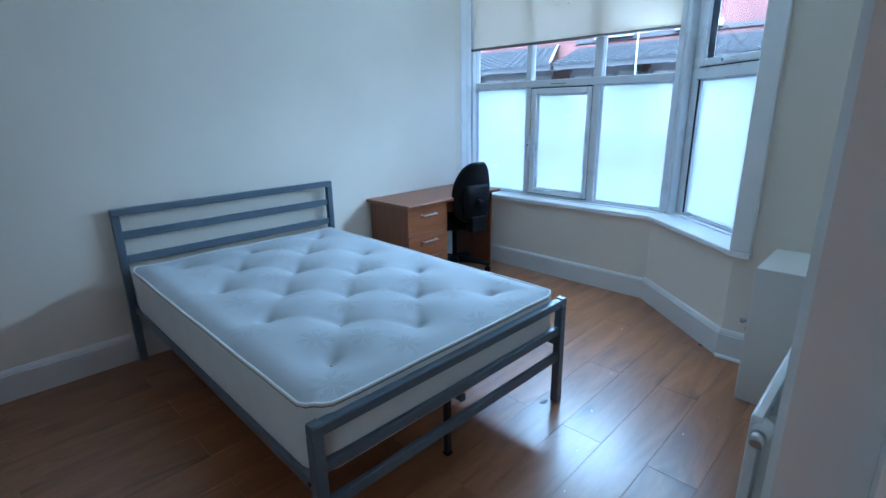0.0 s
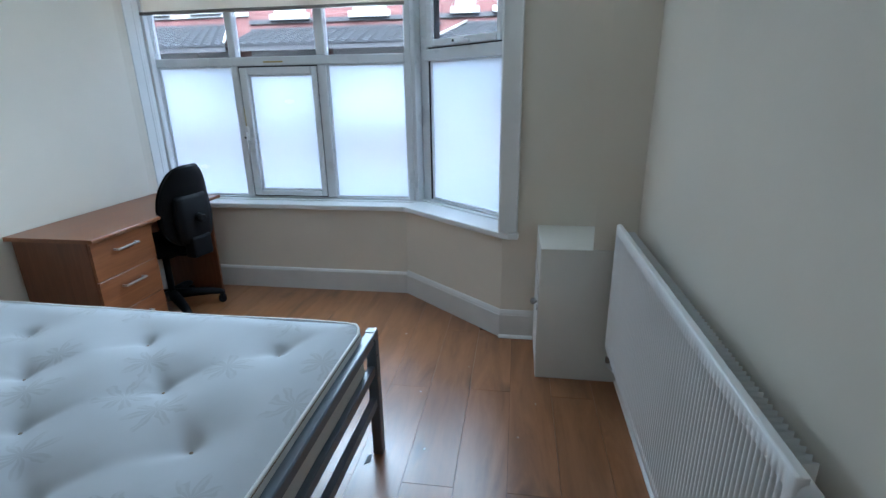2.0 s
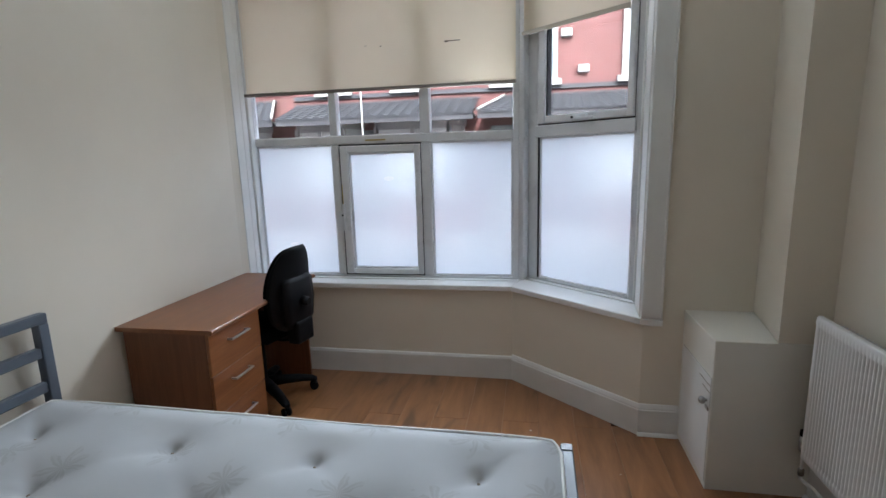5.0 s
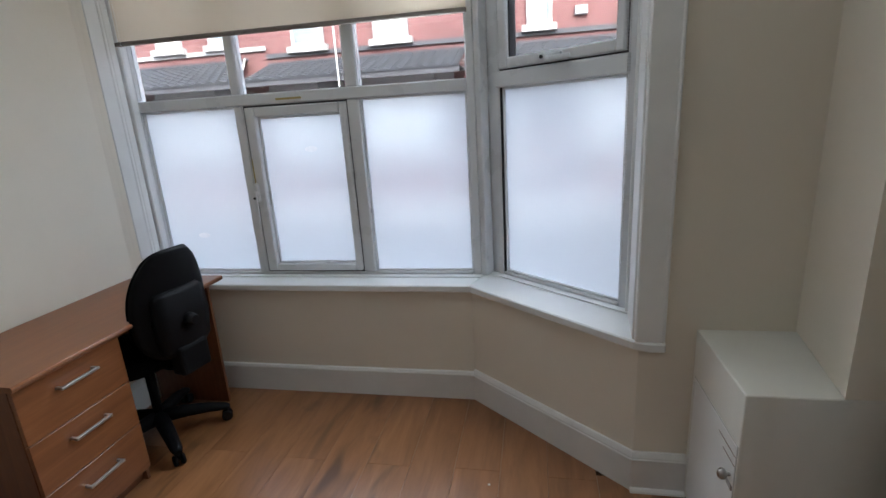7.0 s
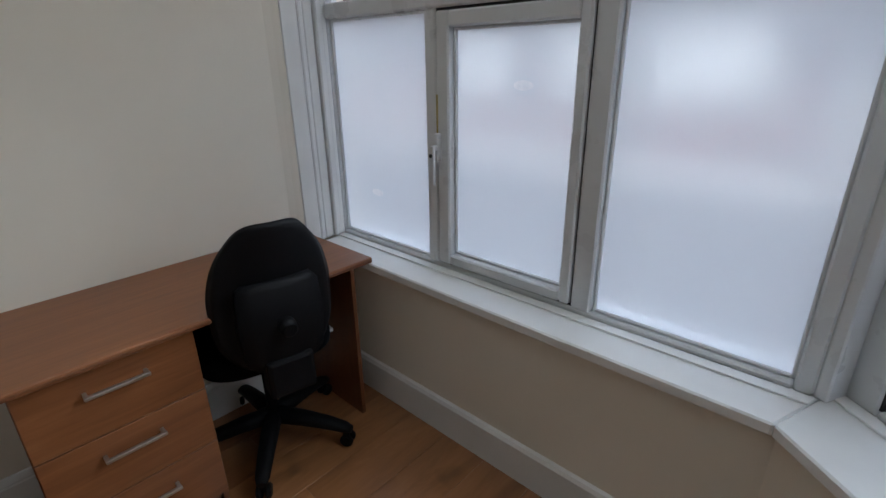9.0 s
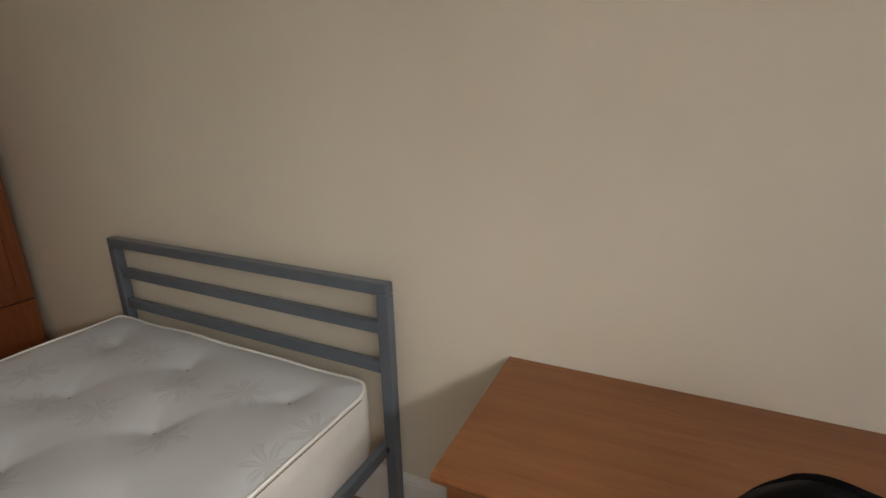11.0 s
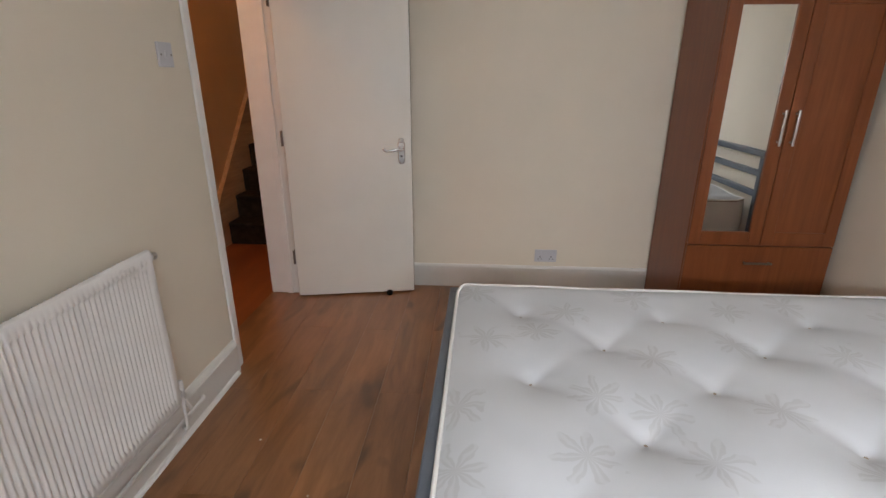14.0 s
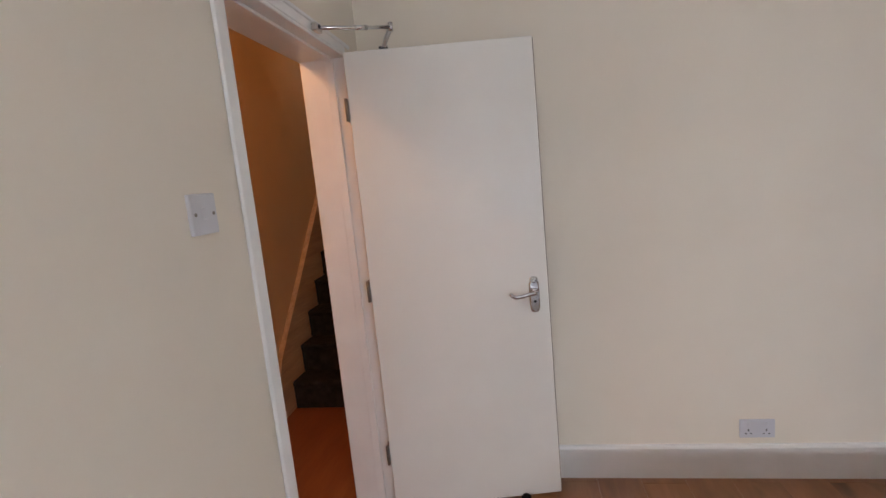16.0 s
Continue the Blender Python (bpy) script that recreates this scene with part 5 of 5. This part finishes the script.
# ---- wardrobe ----
def wardrobe():
    x0, x1, y0, y1, zt = 0.038, 0.806, 0.030, 0.520, 1.836
    th = thing("wardrobe", ((x0 + x1) / 2, y0, 0), "two-door cherry laminate wardrobe with a mirror and bottom drawer", "wardrobe")
    c = box(x0, x0 + 0.018, y0, y1, 0, zt - 0.055, 0.001)
    box(x1 - 0.018, x1, y0, y1, 0, zt - 0.055, 0.001, 1, c)
    box(x0 + 0.018, x1 - 0.018, y0, y0 + 0.008, 0.05, zt - 0.055, 0, 1, c)
    box(x0 + 0.018, x1 - 0.018, y0 + 0.008, y1 - 0.01, 0.500, 0.516, 0, 1, c)
    box(x0 + 0.018, x1 - 0.018, y1 - 0.03, y1 - 0.012, 0.0, 0.09, 0, 1, c)
    part("carcass", c, M_WARD, th)
    part("cornice", box(x0 - 0.004, x1 + 0.004, y0, y1 + 0.024, zt - 0.054, zt, 0.004), M_WARD, th, "plain top board")
    split = 0.424

    def framed(a, b, z0, z1, rail, mirror):
        f = box(a, a + rail, y1 + 0.001, y1 + 0.019, z0, z1, 0.002)
        box(b - rail, b, y1 + 0.001, y1 + 0.019, z0, z1, 0.002, 1, f)
        box(a + rail, b - rail, y1 + 0.001, y1 + 0.0185, z0, z0 + rail + 0.012, 0.0015, 1, f)
        box(a + rail, b - rail, y1 + 0.001, y1 + 0.0185, z1 - rail - 0.02, z1, 0.0015, 1, f)
        d = part("door", f, M_WARD, th)
        if mirror:
            part("mirror", box(a + rail, b - rail, y1 + 0.003, y1 + 0.009, z0 + rail + 0.012, z1 - rail - 0.02), M_MIRROR, d, "tall narrow mirror")
            part("mirror_backing", box(a + rail, b - rail, y1 + 0.0005, y1 + 0.0025, z0 + rail + 0.012, z1 - rail - 0.02), M_WARD, d)
        else:
            part("door_panel", box(a + rail, b - rail, y1 + 0.001, y1 + 0.010, z0 + rail + 0.012, z1 - rail - 0.02), M_WARD, d, "recessed door panel")
        return d

    left = framed(split + 0.002, x1 - 0.004, 0.518, zt - 0.058, 0.062, True)
    right = framed(x0 + 0.004, split - 0.002, 0.518, zt - 0.058, 0.062, False)
    for d, x in ((left, split + 0.032), (right, split - 0.032)):
        h = box(x - 0.006, x + 0.006, y1 + 0.040, y1 + 0.050, 1.050, 1.225, 0.003, 2)
        for z in (1.068, 1.207):
            box(x - 0.004, x + 0.004, y1 + 0.019, y1 + 0.042, z - 0.004, z + 0.004, 0.001, 1, h)
        part("door_handle", h, M_SATIN, d, "satin metal bar handle")
    dr = part("drawer", box(x0 + 0.004, x1 - 0.004, y1 + 0.001, y1 + 0.019, 0.100, 0.512, 0.002), M_WARD, th)
    h = box(split - 0.075, split + 0.075, y1 + 0.036, y1 + 0.046, 0.415, 0.427, 0.003, 2)
    for s in (-0.065, 0.065):
        box(split + s - 0.004, split + s + 0.004, y1 + 0.019, y1 + 0.040, 0.417, 0.425, 0.001, 1, h)
    part("drawer_handle", h, M_BRASS, dr, "dark metal drawer handle")
    part("door_seam", box(split - 0.0015, split + 0.0015, y1 + 0.0005, y1 + 0.004, 0.518, zt - 0.058), M_GASKET, th)
    return th


wardrobe()

# a torn scrap of paper by the foot of the bed
scrap = prism([(2.02, 2.545), (2.04, 2.56), (2.035, 2.60), (2.02, 2.59)], 0.0005, 0.0035)
tagged(part("paper_scrap", scrap, M_STONE), "small torn white paper scrap on the floor", "paper scrap")

crumbs = bmesh.new()
rng = random.Random(4)
for cx, cy in ((2.33, 2.36), (2.41, 2.12), (2.62, 2.78), (2.24, 2.66), (2.52, 1.86), (2.70, 3.02), (2.36, 3.30), (1.95, 3.62), (2.80, 1.60), (2.15, 3.05), (1.62, 3.05)):
    a = rng.uniform(0, 6.3)
    r = rng.uniform(0.003, 0.007)
    prism([(cx + r * math.cos(a + k * 1.57) * (1.0 if k % 2 else 0.6), cy + r * math.sin(a + k * 1.57)) for k in range(4)], 0.0003, 0.002, crumbs)
tagged(part("floor_debris", crumbs, M_TICK_SIDE), "scattered pale crumbs of dirt on the floor", "debris", "", "stuff")

# ---- outside: the street and the terrace opposite ----
GZ = -0.42
solid("ground", box(-300, 300, 4.5, 600, GZ - 0.3, GZ - 0.12), M_ASPHALT, "grey asphalt street reaching away between the houses", "road")
solid("pavement", box(-60, 60, 4.6, 6.6, GZ - 0.12, GZ), M_PAVING, "concrete pavement outside the window", "pavement")
solid("pavement", box(-60, 60, 10.8, 12.9, GZ - 0.12, GZ), M_PAVING, "concrete pavement in front of the opposite terrace", "pavement")
FY = 13.6        # opposite facade
BY = 12.75       # bay front
HOUSE = 4.9


def terrace_house(x0, hip, bay, door_x, uppers, course, sill_z=3.25, ridge=2.92):
    """One brick house: canopy over bay and door, white window frames, stone sills, eaves and roof."""
    th = thing("terrace_house", (x0 + HOUSE / 2, FY, GZ), "red brick terraced house with a tiled canopy and white windows", "house", "houses across the street")
    part("wall", box(x0, x0 + HOUSE, FY, FY + 0.35, GZ, 6.1), M_BRICK, th)
    roof = bmesh.new()
    v = [roof.verts.new(p) for p in ((x0, FY - 0.3, 6.0), (x0 + HOUSE, FY - 0.3, 6.0), (x0 + HOUSE, FY + 4.2, 8.8), (x0, FY + 4.2, 8.8), (x0, FY - 0.3, 5.9), (x0 + HOUSE, FY - 0.3, 5.9), (x0 + HOUSE, FY + 4.2, 8.6), (x0, FY + 4.2, 8.6))]
    for q in ((0, 1, 2, 3), (4, 7, 6, 5), (0, 4, 5, 1), (2, 6, 7, 3), (0, 3, 7, 4), (1, 5, 6, 2)):
        roof.faces.new([v[i] for i in q])
    part("roof", roof, M_SLATE, th)
    # canopy of overlapping tile courses
    can = bmesh.new()
    n = 9
    ze, zr, ye, yr = 2.44, ridge, BY - 0.38, FY + 0.02
    for k in range(n):
        a, b = k / n, (k + 1) / n
        ya, za = ye + (yr - ye) * a, ze + (zr - ze) * a
        yb, zb_ = ye + (yr - ye) * b, ze + (zr - ze) * b
        cut = 0.55 * hip
        xa, xb = x0 + 0.05 + cut * a, x0 + HOUSE - 0.05 - cut * a
        m = 36
        row0 = []
        for i in range(m + 1):
            x = xa + (xb - xa) * i / m
            w = 0.022 * math.cos(math.pi * i)
            row0.append([can.verts.new((x, ya, za + 0.035 + w)), can.verts.new((x, ya, za - 0.02)), can.verts.new((x, yb + 0.05, zb_ + 0.012 + w * 0.6))])
        for p, q in zip(row0, row0[1:]):
            can.faces.new((p[1], q[1], q[0], p[0]))
            can.faces.new((p[0], q[0], q[2], p[2]))
    part("canopy", can, M_SLATE, th, "grey tiled lean-to canopy roof")
    part("fascia", box(x0 + 0.05, x0 + HOUSE - 0.05, BY - 0.36, BY - 0.33, 2.30, 2.45), M_BAND, th, "dark timber gutter board")
    part("soffit", box(x0 + 0.05, x0 + HOUSE - 0.05, BY - 0.33, FY, 2.40, 2.43), M_BAND, th)
    if hip:
        for s, xe in ((1, x0 + 0.05), (-1, x0 + HOUSE - 0.05)):
            part("hip_flashing", tube([(xe, ye, ze + 0.06), (xe + s * 0.55, yr, zr + 0.06)], 0.035, 6), M_PAVING, th, "grey hip flashing")
    part("flashing", box(x0 + 0.5 * hip, x0 + HOUSE - 0.5 * hip, FY - 0.03, FY, ridge + 0.005, ridge + 0.05), M_BAND, th, "grey lead flashing above the canopy")

    def window(wx0, wx1, wz0, wz1, y, bars, glass, sill_mat):
        f = bmesh.new()
        t = 0.07
        box(wx0, wx0 + t, y - 0.06, y, wz0, wz1, 0, 1, f)
        box(wx1 - t, wx1, y - 0.06, y, wz0, wz1, 0, 1, f)
        box(wx0 + t, wx1 - t, y - 0.06, y, wz1 - t, wz1, 0, 1, f)
        box(wx0 + t, wx1 - t, y - 0.06, y, wz0, wz0 + t, 0, 1, f)
        for i in range(1, bars):
            x = wx0 + (wx1 - wx0) * i / bars
            box(x - 0.05, x + 0.05, y - 0.055, y, wz0 + t, wz1 - t, 0, 1, f)
        w = part("window", f, M_PAVING if wz0 > 3 and wx1 - wx0 > 1.2 else M_OUTWHITE, th)
        part("pane", box(wx0 + t, wx1 - t, y - 0.022, y - 0.002, wz0 + t, wz1 - t), glass, w)
        part("sill", box(wx0 - 0.1, wx1 + 0.1, y - 0.14, y, wz0 - 0.14, wz0 - 0.002), sill_mat, w)

    # ground floor bay with white frame
    for b0, b1 in bay:
        bx0, bx1 = b0 - 0.30, b1 + 0.30
        part("bay", prism([(bx0, FY), (bx0 + 0.30, BY), (bx1 - 0.30, BY), (bx1, FY)], GZ, 0.55), M_BRICK, th, "brick bay base")
        part("bay_head", prism([(bx0, FY), (bx0 + 0.30, BY), (bx1 - 0.30, BY), (bx1, FY)], 2.22, 2.40), M_OUTWHITE, th, "white bay head")
        window(bx0 + 0.30, bx1 - 0.30, 0.70, 2.22, BY + 0.06, 2, M_OUTNET, M_STONE)
        part("bay_core", prism([(bx0 + 0.05, FY), (bx0 + 0.34, BY + 0.07), (bx1 - 0.34, BY + 0.07), (bx1 - 0.05, FY)], 0.55, 2.22), M_OUTNET, th, "net-curtained bay side panes")
        for c in (bx0 + 0.30, bx1 - 0.30):
            part("bay_post", box(c - 0.06, c + 0.06, BY, BY + 0.12, 0.55, 2.22), M_OUTWHITE, th, "white bay corner post")
    # front door
    dx = door_x
    part("front_door", box(dx, dx + 0.9, FY - 0.05, FY, GZ + 0.15, 1.75), M_OUTWHITE, th, "pale panelled front door")
    part("fanlight", box(dx, dx + 0.9, FY - 0.05, FY, 1.80, 2.20), M_OUTGLASS, th)
    # upper floor
    for wx0, wx1, net in uppers:
        window(wx0, wx1, sill_z, 4.75, FY - 0.001, 2 if wx1 - wx0 > 1.2 else 1, M_OUTNET if net else M_OUTGLASS, M_STONE)
        part("lintel", box(wx0 - 0.12, wx1 + 0.12, FY - 0.03, FY, 4.76, 4.98), M_STONE, th, "pale stone lintel")
    part("string_course", box(x0, x0 + HOUSE, FY - 0.05, FY, course - 0.05, course + 0.05), M_BAND if course < 3.18 or course > 3.25 else M_STONE, th, "painted string course")
    part("gutter", box(x0, x0 + HOUSE, FY - 0.36, FY - 0.24, 5.86, 5.98), M_OUTWHITE, th)
    return th


for k in range(-4, 4):
    x0 = -4.2 + HOUSE * k
    if k == -1:
        terrace_house(x0, 1, ((x0 + 2.3, x0 + 3.9),), x0 + 0.9, ((-9.30, -8.45, False), (-7.15, -6.43, True), (-5.68, -5.00, False)), 3.25, 3.42, 3.00)
    elif k == 0:
        terrace_house(x0, 0, ((-3.80, -2.62), (-1.75, 0.05)), -2.55 + 0.0, ((-3.50, -2.69, False), (-1.47, -0.65, True)), 3.06, 3.22, 2.86)
    elif k == 1:
        terrace_house(x0, 1, ((3.3, 4.9),), 0.95, ((1.02, 1.50, True), (2.0, 2.54, False), (4.0, 5.3, False)), 3.05, 3.22, 2.86)
    else:
        terrace_house(x0, k % 2, ((x0 + 0.6, x0 + 2.3),), x0 + 3.4, ((x0 + 0.75, x0 + 1.57, k % 2 == 0), (x0 + 2.52, x0 + 3.34, False)), 3.25 if k < 0 else 3.06, 3.38, 2.96)
pole = rod((-1.95, 12.36, GZ), (-1.95, 12.36, 4.6), 0.020, 10)
tagged(part("pole", pole, M_OUTWHITE), "thin white pole standing on the far pavement", "pole")
for bx, bz in ((3.14, 3.42), (-7.71, 3.75), (-4.98, 3.84), (2.74, 4.24)):
    ob = part("alarm_box", box(bx - 0.13, bx + 0.13, FY - 0.10, FY + 0.001, bz - 0.09, bz + 0.09, 0.02), M_OUTWHITE)
    tagged(ob, "small white box fixed to the brick wall", "alarm box")
solid("backdrop_wall", box(-60, 60, 18.2, 18.4, GZ - 0.1, 8.0), M_BRICK, "brick backs of the houses opposite", "backdrop")
# our own house front, which shades the pavement
solid("wall_street", prism([(RW + 0.19, 3.93), (14, 3.93), (14, 4.23), (RW + 0.19, 4.23)], GZ - 0.1, 6.2), M_BRICK, "brick street front of this house", "wall")
solid("wall_street", box(-14, -0.25, 3.93, 4.23, GZ - 0.1, 6.2), M_BRICK, "brick street front of the house next door", "wall")
solid("wall_upper", box(-0.25, RW + 0.19, 3.93, 4.23, CEIL + 0.15, 6.2), M_BRICK, "brick upper storey above the bay", "wall")

# ---- floor boards ----
solid("subfloor", prism([(0, 0), (RW + 0.195, 0), (RW + 0.195, SIDE[1]), SIDE, CORN, (0, BAY_Y)], -0.06, -0.0085), M_GAP, "dark underlay below the boards", "floor")
floor = thing("floor", (1.5, 2.0, 0), "warm oak laminate plank floor with dark joints", "floor", "", "structure")
PW, PL = 0.1965, 1.215
for c in range(-1, 18):
    xa = 2.187 + PW * (c - 11)
    xb = xa + PW
    off = 2.475 - 4 * PL + (0.0 if c % 2 else 0.615) + (0.0 if c % 3 else 0.012)
    for k in range(-1, 7):
        ya, yb = off + PL * k, off + PL * (k + 1)
        ca, cb = max(xa, 0.0), min(xb, RW)
        da, db = max(ya, 0.0), min(yb, BAY_Y if cb <= SIDE[0] else SIDE[1] + 0.05)
        if xa > RW - 0.01 and xa < RW + 0.19:
            continue
        if cb - ca < 0.01 or db - da < 0.01:
            continue
        g = 0.0005
        bm = box(ca + g, cb - g, da + g, db - g, -0.008, 0.0)
        if cb > CORN[0] and db > SIDE[1] and cb <= SIDE[0]:
            geom = bm.verts[:] + bm.edges[:] + bm.faces[:]
            bmesh.ops.bisect_plane(bm, geom=geom, plane_co=(CORN[0] + NX * 0.01, CORN[1] + NY * 0.01, 0), plane_no=(NX, NY, 0), clear_outer=True)
            bmesh.ops.holes_fill(bm, edges=bm.edges[:])
            if not bm.verts:
                bm.free()
                continue
        edges = [e for e in bm.edges if all(v.co.z > -0.001 for v in e.verts)]
        bmesh.ops.bevel(bm, geom=edges, offset=0.0005, segments=1, affect="EDGES")
        part("plank", bm, M_FLOOR, floor)
solid("threshold", box(RW, RW + 0.195, 0.205, 1.061, -0.008, 0.0), M_FLOOR, "laminate threshold in the doorway", "floor")
